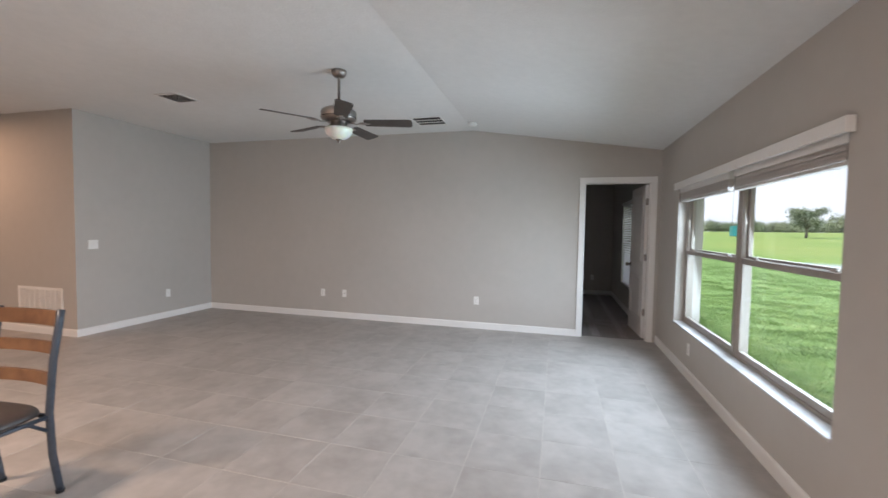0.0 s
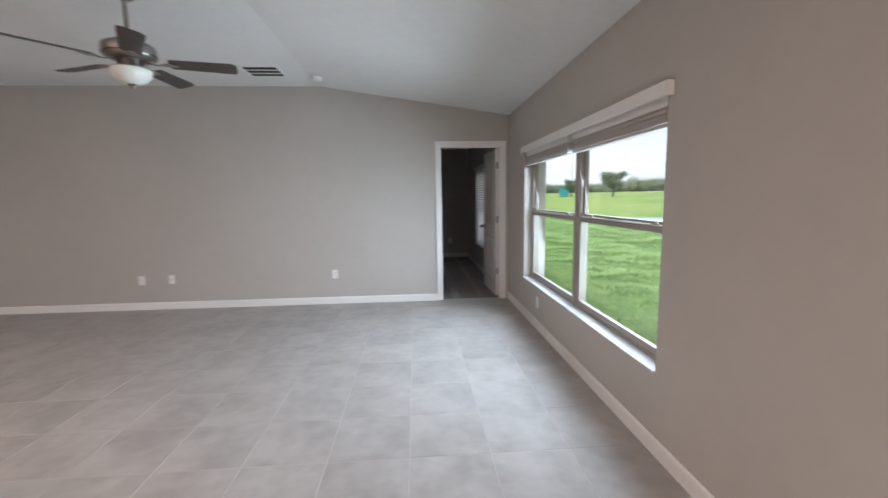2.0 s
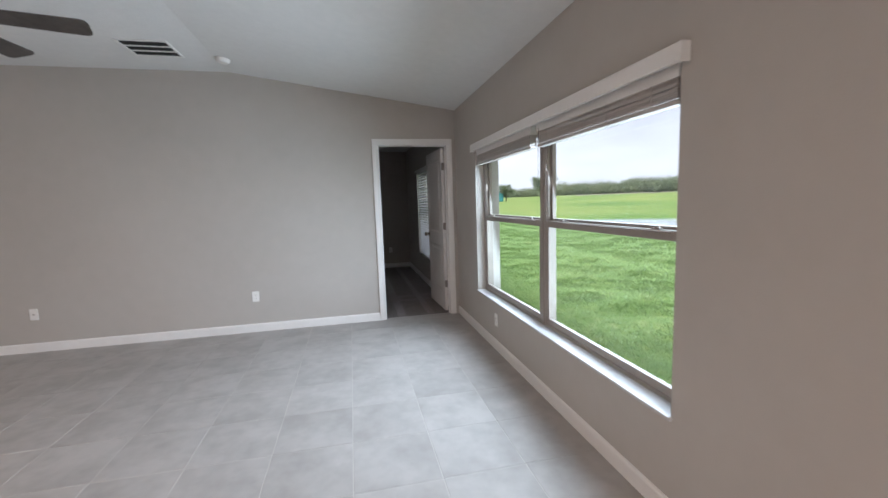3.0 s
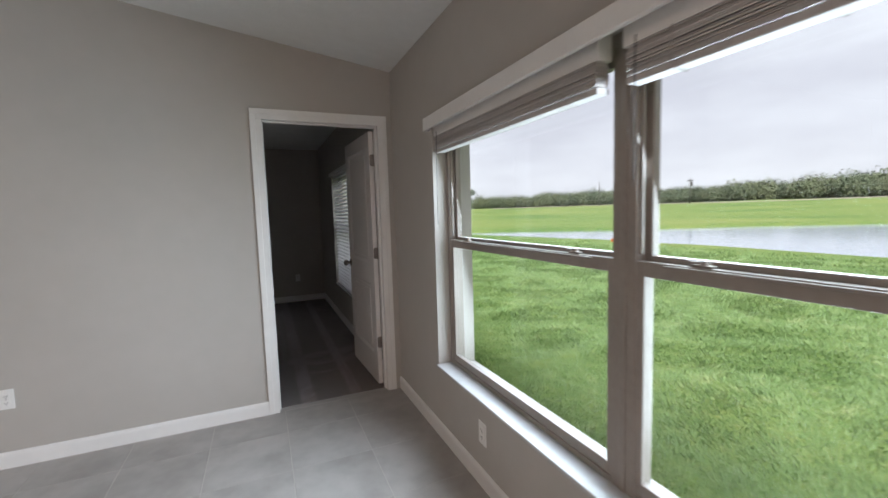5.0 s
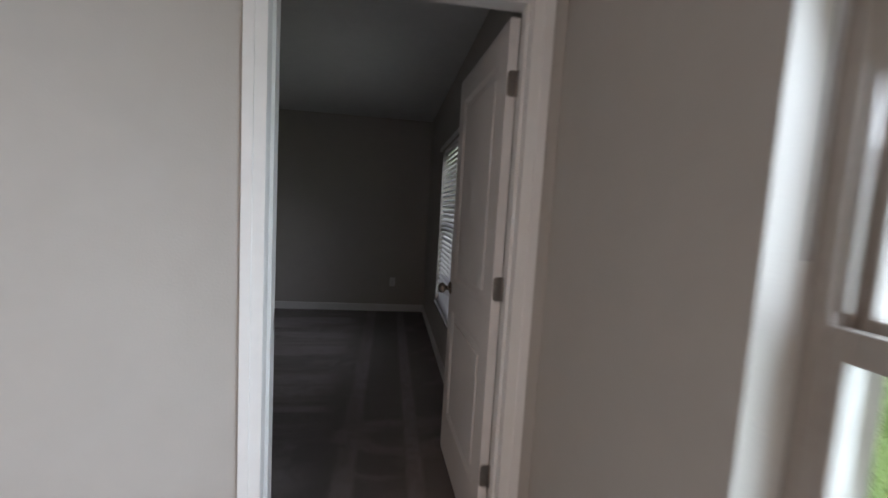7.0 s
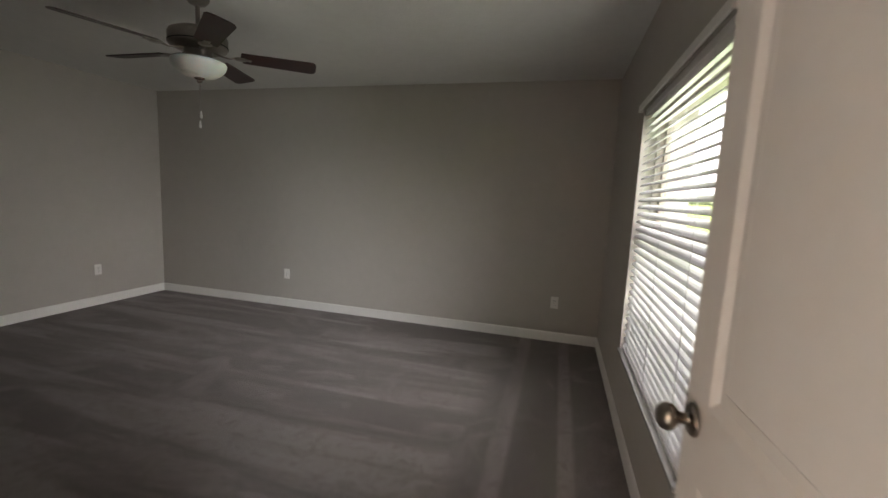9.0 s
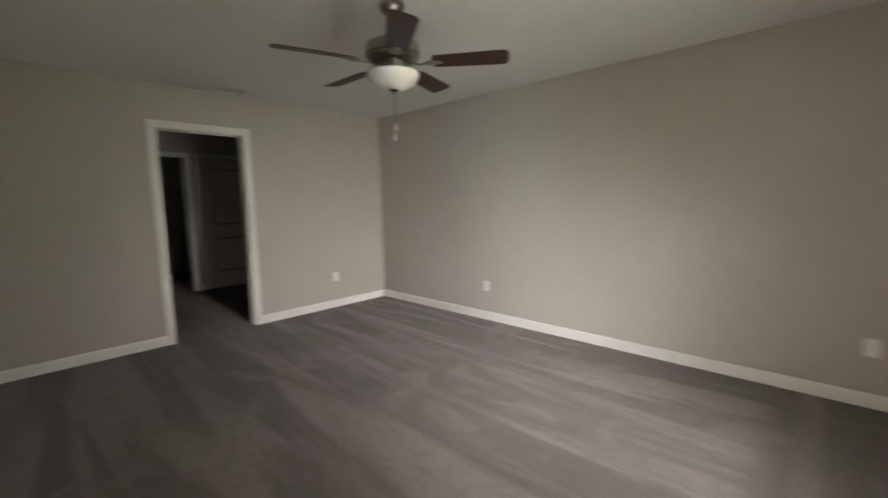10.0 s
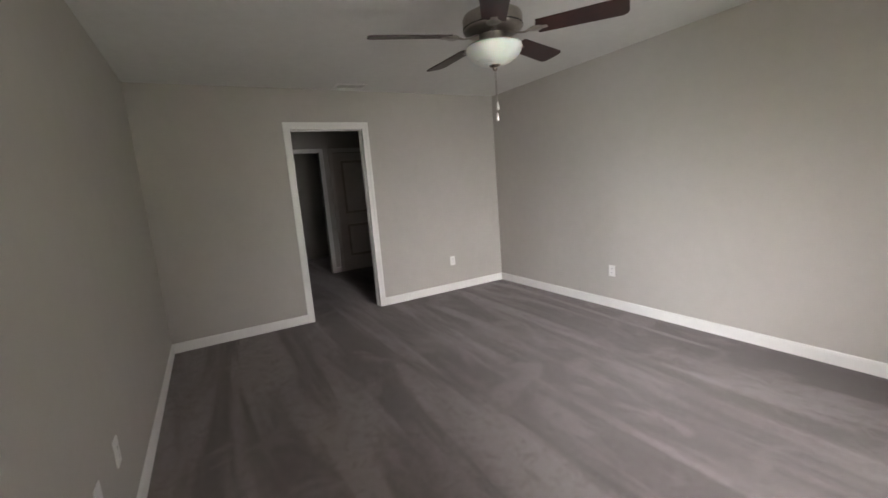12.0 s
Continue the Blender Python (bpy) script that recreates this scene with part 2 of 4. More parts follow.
    bp.inputs["Strength"].default_value, bp.inputs["Distance"].default_value = 0.8, 0.006
    l.new(pile, bp.inputs["Height"])
    l.new(bp.outputs["Normal"], p.inputs["Normal"])
    return m


def glass_material():
    m, n, l, p = material("window_glass")
    n.remove(p)
    clear, gloss, mix = n.new("ShaderNodeBsdfTransparent"), n.new("ShaderNodeBsdfGlossy"), n.new("ShaderNodeMixShader")
    clear.inputs["Color"].default_value = (0.95, 0.97, 0.96, 1)
    gloss.inputs["Roughness"].default_value = 0.02
    mix.inputs[0].default_value = 0.05
    l.new(clear.outputs[0], mix.inputs[1])
    l.new(gloss.outputs[0], mix.inputs[2])
    l.new(mix.outputs[0], n["Material Output"].inputs["Surface"])
    return m


def lawn_material():
    m, n, l, p = material("mown_lawn")
    tc = n.new("ShaderNodeTexCoord")
    tex = [n.new("ShaderNodeTexNoise") for _ in range(3)]
    for t, s, d in zip(tex, (0.05, 0.9, 9.0), (4.0, 4.0, 5.0)):
        t.inputs["Scale"].default_value, t.inputs["Detail"].default_value = s, d
        l.new(tc.outputs["Object"], t.inputs["Vector"])
    a = n.new("ShaderNodeMath")
    a.operation = "MULTIPLY_ADD"
    a.inputs[1].default_value = 0.5
    l.new(tex[0].outputs["Fac"], a.inputs[0])
    h = n.new("ShaderNodeMath")
    h.operation = "MULTIPLY"
    h.inputs[1].default_value = 0.5
    mixn = n.new("ShaderNodeMath")
    mixn.operation = "MULTIPLY_ADD"
    mixn.inputs[1].default_value = 0.55
    q = n.new("ShaderNodeMath")
    q.operation = "MULTIPLY"
    q.inputs[1].default_value = 0.45
    l.new(tex[1].outputs["Fac"], q.inputs[0])
    l.new(tex[2].outputs["Fac"], mixn.inputs[0])
    l.new(q.outputs[0], mixn.inputs[2])
    l.new(mixn.outputs[0], h.inputs[0])
    l.new(h.outputs[0], a.inputs[2])
    r = n.new("ShaderNodeValToRGB")
    e = r.color_ramp.elements
    e[0].position, e[0].color = 0.36, (0.085, 0.170, 0.042, 1)
    e[1].position, e[1].color = 0.66, (0.265, 0.280, 0.090, 1)
    mid = e.new(0.5)
    mid.color = (0.170, 0.238, 0.066, 1)
    l.new(a.outputs[0], r.inputs["Fac"])
    l.new(r.outputs["Color"], p.inputs["Base Color"])
    p.inputs["Roughness"].default_value = 0.95
    p.inputs["Specular IOR Level"].default_value = 0.15
    b = n.new("ShaderNodeBump")
    b.inputs["Strength"].default_value, b.inputs["Distance"].default_value = 0.9, 0.08
    l.new(tex[2].outputs["Fac"], b.inputs["Height"])
    l.new(b.outputs["Normal"], p.inputs["Normal"])
    return m


def blade_material():
    """Grass blades, toned blade by blade."""
    m, n, l, p = material("grass_blade")
    g, tc = n.new("ShaderNodeNewGeometry"), n.new("ShaderNodeTexCoord")
    patch, spot = n.new("ShaderNodeTexNoise"), n.new("ShaderNodeTexNoise")
    for t, sc in ((patch, 0.8), (spot, 5.5)):
        t.inputs["Scale"].default_value, t.inputs["Detail"].default_value = sc, 3.0
        l.new(tc.outputs["Object"], t.inputs["Vector"])
    a, b, c = (n.new("ShaderNodeMath") for _ in range(3))
    a.operation = b.operation = c.operation = "MULTIPLY_ADD"
    a.inputs[1].default_value, b.inputs[1].default_value, c.inputs[1].default_value = 0.9, 1.3, 0.22
    a.inputs[2].default_value = -0.75
    l.new(patch.outputs["Fac"], a.inputs[0])
    l.new(spot.outputs["Fac"], b.inputs[0])
    l.new(a.outputs[0], b.inputs[2])
    l.new(g.outputs["Random Per Island"], c.inputs[0])
    l.new(b.outputs[0], c.inputs[2])
    r = n.new("ShaderNodeValToRGB")
    e = r.color_ramp.elements
    e[0].position, e[0].color = 0.15, (0.165, 0.270, 0.090, 1)
    e[1].position, e[1].color = 0.95, (0.450, 0.495, 0.235, 1)
    mid = e.new(0.6)
    mid.color = (0.245, 0.370, 0.140, 1)
    l.new(c.outputs[0], r.inputs["Fac"])
    l.new(r.outputs["Color"], p.inputs["Base Color"])
    p.inputs["Roughness"].default_value = 0.6
    p.inputs["Specular IOR Level"].default_value = 0.25
    return m


def water_material():
    m, n, l, p = material("pond_water")
    p.inputs["Base Color"].default_value = (0.34, 0.39, 0.46, 1)
    p.inputs["Roughness"].default_value = 0.10
    tc, t, b = n.new("ShaderNodeTexCoord"), n.new("ShaderNodeTexNoise"), n.new("ShaderNodeBump")
    t.inputs["Scale"].default_value, t.inputs["Detail"].default_value = 1.6, 3.0
    b.inputs["Strength"].default_value, b.inputs["Distance"].default_value = 0.12, 0.03
    l.new(tc.outputs["Object"], t.inputs["Vector"])
    l.new(t.outputs["Fac"], b.inputs["Height"])
    l.new(b.outputs["Normal"], p.inputs["Normal"])
    return m


CARPET, GLASS, LAWN, BLADE, WATER = carpet_material(), glass_material(), lawn_material(), blade_material(), water_material()


# ---- mesh helpers ----
def mesh_object(name, bm, mat, smooth=False):
    me = bpy.data.meshes.new(name)
    bm.normal_update()
    bm.to_mesh(me)
    bm.free()
    me.materials.append(mat)
    if smooth:
        me.polygons.foreach_set("use_smooth", [True] * len(me.polygons))
    return new(name, me)


def part(name, bm, mat, parent, label="", smooth=False, at=None):
    ob = mesh_object(name, bm, mat, smooth)
    ob.parent = parent
    if at is not None:
        ob.matrix_basis = at
    if label:
        tagged(ob, label)
    return ob


def thing(name, label, category, at=None, group="", kind=""):
    ob = new(name)
    ob.empty_display_size = 0.1
    if at is not None:
        ob.matrix_basis = at
    return tagged(ob, label, category, group, kind)


def box(bm, x0, x1, y0, y1, z0, z1, bevel=0.0, m=None):
    mat = Matrix.Translation(((x0 + x1) / 2, (y0 + y1) / 2, (z0 + z1) / 2)) @ Matrix.Diagonal((x1 - x0, y1 - y0, z1 - z0, 1))
    vs = bmesh.ops.create_cube(bm, size=1, matrix=mat)["verts"]
    if bevel:
        es = list({e for v in vs for e in v.link_edges})
        out = bmesh.ops.bevel(bm, geom=es, offset=bevel, segments=2, affect="EDGES", profile=0.5)
        vs = list({v for f in out["faces"] for v in f.verts} | {v for v in vs if v.is_valid})
    if m is not None:
        bmesh.ops.transform(bm, matrix=m, verts=[v for v in vs if v.is_valid])
    return bm


def boxes(*rows, bevel=0.0):
    bm = bmesh.new()
    for r in rows:
        box(bm, *r, bevel=bevel)
    return bm


def one(*r, bevel=0.0):
    return boxes(r, bevel=bevel)


def lathe(profile, segs=32, m=None, bm=None):
    """Turns rows of (radius, z) about the z axis."""
    bm = bm or bmesh.new()
    rings = []
    m = m or Matrix.Identity(4)
    for r, z in profile:
        if r < 1e-5:
            rings.append([bm.verts.new(m @ Vector((0, 0, z)))])
        else:
            rings.append([bm.verts.new(m @ Vector((r * math.cos(2 * math.pi * i / segs), r * math.sin(2 * math.pi * i / segs), z))) for i in range(segs)])
    for a, b in zip(rings, rings[1:]):
        for i in range(segs):
            j = (i + 1) % segs
            if len(a) == 1 and len(b) == 1:
                continue
            if len(a) == 1:
                bm.faces.new((a[0], b[j], b[i]))
            elif len(b) == 1:
                bm.faces.new((a[i], a[j], b[0]))
            else:
                bm.faces.new((a[i], a[j], b[j], b[i]))
    bmesh.ops.recalc_face_normals(bm, faces=bm.faces)
    return bm


def tube(points, radius, segs=8, bm=None, flat=1.0):
    """A round bar along points."""
    bm = bm or bmesh.new()
    pts = [Vector(p) for p in points]
    rings = []
    for i, p in enumerate(pts):
        d = (pts[min(i + 1, len(pts) - 1)] - pts[max(i - 1, 0)]).normalized()
        side = d.cross(Vector((0, 0, 1)) if abs(d.z) < 0.9 else Vector((1, 0, 0))).normalized()
        up = side.cross(d)
        r = radius[i] if isinstance(radius, (list, tuple)) else radius
        rings.append([bm.verts.new(p + side * r * math.cos(2 * math.pi * k / segs) + up * r * flat * math.sin(2 * math.pi * k / segs)) for k in range(segs)])
    for a, b in zip(rings, rings[1:]):
        for k in range(segs):
            bm.faces.new((a[k], a[(k + 1) % segs], b[(k + 1) % segs], b[k]))
    bm.faces.new(rings[0][::-1])
    bm.faces.new(rings[-1])
    bmesh.ops.recalc_face_normals(bm, faces=bm.faces)
    return bm


def extrude(profile, length, m, bm=None):
    """A profile in local x, z swept along local y."""
    bm = bm or bmesh.new()
    a = [bm.verts.new(m @ Vector((x, 0, z))) for x, z in profile]
    b = [bm.verts.new(m @ Vector((x, length, z))) for x, z in profile]
    n = len(profile)
    bm.faces.new(a)
    bm.faces.new(b[::-1])
    for i in range(n):
        bm.faces.new((a[i], b[i], b[(i + 1) % n], a[(i + 1) % n]))
    bmesh.ops.recalc_face_normals(bm, faces=bm.faces)
    return bm


def setting(name, bm, mat, label, category, smooth=False):
    return tagged(mesh_object(name, bm, mat, smooth), label, category, kind="structure")


# ---- floors, walls, ceilings ----
slab = setting("floor", one(HALL_W, EAST, SOUTH, NORTH, -0.15, -0.0014), GROUT, "living room floor of large greige porcelain tiles", "floor")
carpet = setting("carpet", boxes((BED_W - 0.1, EAST, NORTH + 0.06, BED_N, -0.15, 0.004)), CARPET, "brown-grey cut-pile carpet with vacuum strokes", "carpet")
setting("lobby_floor", one(VEST_W - 2.0, BED_W - 0.1, VEST_S, VEST_N, -0.15, 0.002), CARPET, "brown-grey carpet running into the dark lobby", "carpet")

x0, x1, dz = DOOR
setting("wall_north", boxes((HALL_W, x0 - 0.018, NORTH, BED_S, -0.15, 2.95), (x1 + 0.018, EAST, NORTH, BED_S, -0.15, 2.95), (x0 - 0.018, x1 + 0.018, NORTH, BED_S, dz + 0.018, 2.95)),
        WALL, "greige painted partition wall with a doorway", "wall")


def window_wall():
    rows = []
    for (a, b, z0, z1), face, ya, yb in ((WIN, EAST, SOUTH - 0.2, BED_S), (BWIN, BED_E, BED_S, BED_N + 0.2)):
        rows += [(face, OUT, ya, a, -0.3, 3.0), (face, OUT, a, b, -0.3, z0 - 0.02), (face, OUT, a, b, z1, 3.0), (face, OUT, b, yb, -0.3, 3.0)]
    return boxes(*rows)


setting("wall_east", window_wall(), WALL, "greige painted outside wall with two windows", "wall")
setting("wall_west", boxes((WEST - 0.12, WEST, STEP_Y + 0.12, NORTH, -0.15, 2.95), (HALL_W, WEST, STEP_Y, STEP_Y + 0.12, -0.15, 2.95)), WALL, "greige painted wall with an outer corner", "wall")
setting("wall_south", one(HALL_W, EAST, SOUTH - 0.15, SOUTH, -0.15, 2.95), WALL, "plain greige wall", "wall")
setting("wall_hall", one(HALL_W - 0.15, HALL_W, SOUTH - 0.15, STEP_Y + 0.12, -0.15, 2.95), WALL, "plain greige wall of the hall", "wall")
slope = (FLAT_Z - PLATE_Z) / (EAST - RIDGE_X)
setting("ceiling", extrude([(HALL_W, FLAT_Z), (RIDGE_X, FLAT_Z), (EAST, PLATE_Z), (EAST, PLATE_Z + 0.3), (RIDGE_X, FLAT_Z + 0.3), (HALL_W, FLAT_Z + 0.3)], NORTH - SOUTH, Matrix.Translation((0, SOUTH, 0))),
        CEIL, "white textured ceiling, flat and then sloping to the windows", "ceiling")

setting("bedroom_wall_north", one(BED_W - 0.12, EAST, BED_N, BED_N + 0.2, -0.15, 2.95), WALL, "greige painted bedroom wall", "wall")
y0, y1, dz2 = BDOOR
setting("bedroom_wall_west", boxes((BED_W - 0.12, BED_W, BED_S, y0 - 0.018, -0.15, 2.95), (BED_W - 0.12, BED_W, y1 + 0.018, BED_N, -0.15, 2.95), (BED_W - 0.12, BED_W, y0 - 0.018, y1 + 0.018, dz2 + 0.018, 2.95)),
        WALL, "greige painted bedroom wall with a doorway", "wall")
setting("bedroom_ceiling", one(BED_W, EAST, BED_S, BED_N, BED_Z, BED_Z + 0.2), CEIL, "white textured flat bedroom ceiling", "ceiling")
setting("lobby_wall_west", boxes((VEST_W - 0.12, VEST_W, VEST_S, 7.93, -0.15, 2.6), (VEST_W - 0.12, VEST_W, 8.74, VEST_N, -0.15, 2.6), (VEST_W - 0.12, VEST_W, 7.93, 8.74, 2.065, 2.6)), WALL, "greige lobby wall with a dark doorway", "wall")
setting("lobby_walls", boxes((VEST_W - 2.0, BED_W - 0.12, VEST_S - 0.12, VEST_S, -0.15, 2.6), (VEST_W - 2.0, BED_W - 0.12, VEST_N, VEST_N + 0.12, -0.15, 2.6), (VEST_W - 2.12, VEST_W - 2.0, VEST_S, VEST_N, -0.15, 2.6)), WALL, "plain greige walls of the lobby and room past it", "wall")
setting("lobby_ceiling", one(VEST_W - 2.0, BED_W - 0.12, VEST_S, VEST_N, BED_Z, BED_Z + 0.15), CEIL, "white lobby ceiling", "ceiling")

# baseboards, with a rounded top
BB = [(0, 0), (0.013, 0), (0.013, 0.074), (0.010, 0.086), (0.005, 0.092), (0, 0.094)]


def baseboard(x, y, length, turn, lift=0.0):
    return setting("baseboard", extrude(BB, length, pose(x, y, lift, 0, 0, turn)), TRIM, "white painted wooden baseboard", "baseboard")


baseboard(EAST, SOUTH, NORTH - SOUTH, 0).data.transform(Matrix.Translation((EAST, 0, 0)) @ Matrix.Diagonal((-1, 1, 1, 1)) @ Matrix.Translation((-EAST, 0, 0)))
baseboard(0.402, NORTH, 0.402 - WEST, 90).data.transform(Matrix.Translation((0, NORTH, 0)) @ Matrix.Diagonal((1, -1, 1, 1)) @ Matrix.Translation((0, -NORTH, 0)))
baseboard(WEST, STEP_Y - 0.013, NORTH - STEP_Y, 0)
baseboard(WEST, STEP_Y, WEST - HALL_W, 90).data.transform(Matrix.Translation((0, STEP_Y, 0)) @ Matrix.Diagonal((1, -1, 1, 1)) @ Matrix.Translation((0, -STEP_Y, 0)))
baseboard(BED_E, BED_S, BED_N - BED_S, 0, 0.004).data.transform(Matrix.Translation((BED_E, 0, 0)) @ Matrix.Diagonal((-1, 1, 1, 1)) @ Matrix.Translation((-BED_E, 0, 0)))
baseboard(BED_E, BED_N, BED_E - BED_W, 90, 0.004).data.transform(Matrix.Translation((0, BED_N, 0)) @ Matrix.Diagonal((1, -1, 1, 1)) @ Matrix.Translation((0, -BED_N, 0)))
baseboard(BED_W, BED_S, 7.778 - BED_S, 0, 0.004)
baseboard(BED_W, 8.692, BED_N - 8.692, 0, 0.004)
baseboard(0.402, BED_S, 0.402 - BED_W, 90, 0.004)
baseboard(VEST_W, 8.81, 0.12, 0, 0.002)


# ---- doors ----
def casing(bm, a, b, h, m):
    """Mitred-looking casing round an opening in the local x, z plane; local y points out of the wall."""
    w, t = 0.070, 0.016
    for x0, x1, z0, z1 in ((a - w, a, 0.0, h), (b, b + w, 0.0, h), (a - w, b + w, h, h + w)):
        box(bm, x0, x1, 0, 0.011, z0, z1, 0.002, m)
    for x0, x1, z0, z1 in ((a - w, a - w + 0.034, 0.0, h + 0.036), (b + w - 0.034, b + w, 0.0, h + 0.036), (a - w, b + w, h + 0.036, h + w)):
        box(bm, x0, x1, 0.011, t, z0, z1, 0.002, m)
    return bm


def door_frame(name, a, b, h, m, depth, label, lift, stop=True):
    """Jambs, stop and casing of an opening; local x along the wall, local y across it from 0 to depth."""
    ob = thing(name, label, "door frame", kind="structure")
    for x0, x1 in ((a - 0.018, a), (b, b + 0.018)):
        bm = box(bmesh.new(), x0, x1, 0, depth, lift, h, 0.001, m)
        part("jamb", bm, TRIM, ob)
    part("head_jamb", box(bmesh.new(), a - 0.018, b + 0.018, 0, depth, h, h + 0.018, 0.001, m), TRIM, ob)
    if stop:
        s0, s1 = depth * 0.30, depth * 0.62
        bm = bmesh.new()
        for r in ((a, a + 0.011, s0, s1, lift, h - 0.011), (b - 0.011, b, s0, s1, lift, h - 0.011), (a, b, s0, s1, h - 0.011, h)):
            box(bm, *r, 0.001, m)
        part("door_stop", bm, TRIM, ob)
    c = bmesh.new()
    part("casing", casing(c, a, b, h, m @ Matrix.Diagonal((1, -1, 1, 1))), TRIM, ob)
    c = bmesh.new()
    part("casing", casing(c, a, b, h, m @ Matrix.Translation((0, depth, 0))), TRIM, ob)
    for o in ob.children:
        bm = bmesh.new()
        bm.from_mesh(o.data)
        bmesh.ops.recalc_face_normals(bm, faces=bm.faces)
        bm.to_mesh(o.data)
        bm.free()
    return ob


frame_1 = door_frame("door_frame_1", x0, x1, dz, Matrix.Translation((0, NORTH, 0)), BED_S - NORTH, "white painted door frame with moulded casing", 0.0)
part("strike_plate", one(x0 - 0.001, x0 + 0.0015, BED_S - 0.036, BED_S + 0.008, 0.925, 0.985, bevel=0.0005), BRONZE, frame_1, "dark metal strike plate")
frame_2 = door_frame("door_frame_2", y0, y1, dz2, pose(BED_W - 0.12, 0, 0) @ Matrix(((0, 1, 0, 0), (1, 0, 0, 0), (0, 0, 1, 0), (0, 0, 0, 1))), 0.12, "white painted door frame round the lobby doorway", 0.004)


def panel_leaf(w, h, t):
    """A moulded two-panel leaf from x = -w to 0, its faces at y = -t and 0."""
    bm = bmesh.new()
    st, top, mid, bot = 0.105, 0.115, 0.165, 0.235
    m0, m1 = 0.82, 0.82 + mid
    for x0, x1, z0, z1 in ((-w, -w + st, 0, h), (-st, 0, 0, h), (-w + st, -st, 0, bot), (-w + st, -st, m0, m1), (-w + st, -st, h - top, h)):
        box(bm, x0, x1, -t, 0, z0, z1)
    for z0, z1 in ((bot, m0), (m1, h - top)):
        box(bm, -w + st, -st, -t + 0.010, -0.010, z0, z1)
        for face in (0, 1):
            y_out, y_in = (0.0, -0.010) if face == 0 else (-t, -t + 0.010)
            d = 0.022
            ring_o = [(-w + st, z0), (-st, z0), (-st, z1), (-w + st, z1)]
            ring_i = [(-w + st + d, z0 + d), (-st - d, z0 + d), (-st - d, z1 - d), (-w + st + d, z1 - d)]
            vo = [bm.verts.new((x, y_out, z)) for x, z in ring_o]
            vi = [bm.verts.new((x, y_in + (0.0005 if face == 0 else -0.0005), z)) for x, z in ring_i]
            for i in range(4):
                j = (i + 1) % 4
                bm.faces.new((vo[i], vo[j], vi[j], vi[i]))
            d2 = 0.052
            y_up = -0.003 if face == 0 else -t + 0.003
            y_b = y_in
            xa, xb, za, zb = -w + st + d2, -st - d2, z0 + d2, z1 - d2
            lo, hi = min(y_up, y_b), max(y_up, y_b)
            box(bm, xa, xb, lo, hi, za, zb, 0.0055)
    bmesh.ops.recalc_face_normals(bm, faces=bm.faces)
    return bm


def door_knob(m, parent):
    """A round knob on a rosette; local z points out of the leaf."""
    k = part("door_knob", lathe([(0, 0.068), (0.016, 0.067), (0.025, 0.060), (0.029, 0.050), (0.027, 0.040), (0.019, 0.032), (0.012, 0.026), (0.011, 0.008), (0.012, 0.007)], 28), BRONZE, parent, "round aged nickel door knob", True, m)
    part("rosette", lathe([(0.012, 0.010), (0.027, 0.008), (0.033, 0.004), (0.034, 0.0), (0, 0)], 28), BRONZE, k, "", True)
    return k


def rounded_plate(w, h, t, m):
    """A hinge plate from y = 0 to w in local y, rounded on its far corners, t thick in x."""
    pts, r = [(0, -h / 2)], 0.014
    for k in range(6):
        a = math.pi / 2 * k / 5
        pts.append((w - r + r * math.sin(a), -h / 2 + r - r * math.cos(a)))
    for k in range(6):
        a = math.pi / 2 * k / 5
        pts.append((w - r + r * math.cos(a), h / 2 - r + r * math.sin(a)))
    pts.append((0, h / 2))
    bm = bmesh.new()
    a = [bm.verts.new(m @ Vector((0, y, z))) for y, z in pts]
    b = [bm.verts.new(m @ Vector((t, y, z))) for y, z in pts]
    bm.faces.new(a)
    bm.faces.new(b[::-1])
    for i in range(len(pts)):
        j = (i + 1) % len(pts)
        bm.faces.new((a[i], b[i], b[j], a[j]))
    bmesh.ops.recalc_face_normals(bm, faces=bm.faces)
    return bm


OPEN = 87.5
PIN = Vector((1.277, BED_S + 0.006, 0.014))
door_1 = thing("door_1", "white two-panel interior door standing open into the bedroom", "door", pose(PIN.x, PIN.y, PIN.z, 0, 0, -OPEN), kind="structure")
leaf = part("door_leaf", panel_leaf(0.792, 2.032, 0.035), LEAF, door_1, at=pose(-0.004, -0.006, 0))
for z in (0.345, 1.075, 1.81):
    hinge = part("hinge", tube([(0, 0, z - 0.045), (0, 0, z + 0.045)], 0.0065, 12), NICKEL, door_1, "brushed nickel butt hinge", True)
    part("hinge_plate", rounded_plate(0.036, 0.090, 0.0018, pose(-0.0022, -0.002, z, 0, 0, 180)), NICKEL, hinge)
    part("hinge_plate", rounded_plate(0.036, 0.090, 0.0018, pose(0, 0, 0, 0, 0, OPEN) @ pose(-0.0004, -0.002, z, 0, 0, 180)), NICKEL, hinge)
door_knob(pose(-0.735, -0.041, 0.935, 90), leaf)
door_knob(pose(-0.735, -0.006, 0.935, -90), leaf)
part("latch_plate", one(-0.7975, -0.7955, -0.035, -0.012, 0.905, 0.965, bevel=0.0005), BRONZE, leaf)

lobby_door = thing("door_2", "white panel door shut in the dark lobby", "door", pose(VEST_W + 0.006, 9.735, 0.01, 0, 0, 90), kind="structure")
lobby_leaf = part("door_leaf", panel_leaf(0.76, 2.032, 0.035), LEAF, lobby_door, at=pose(0, 0.0, 0) @ Matrix.Rotation(math.pi, 4, "Z") @ Matrix.Translation((0.76, 0.0, 0)))
door_knob(pose(-0.70, -0.040, 0.93, 90), lobby_leaf)
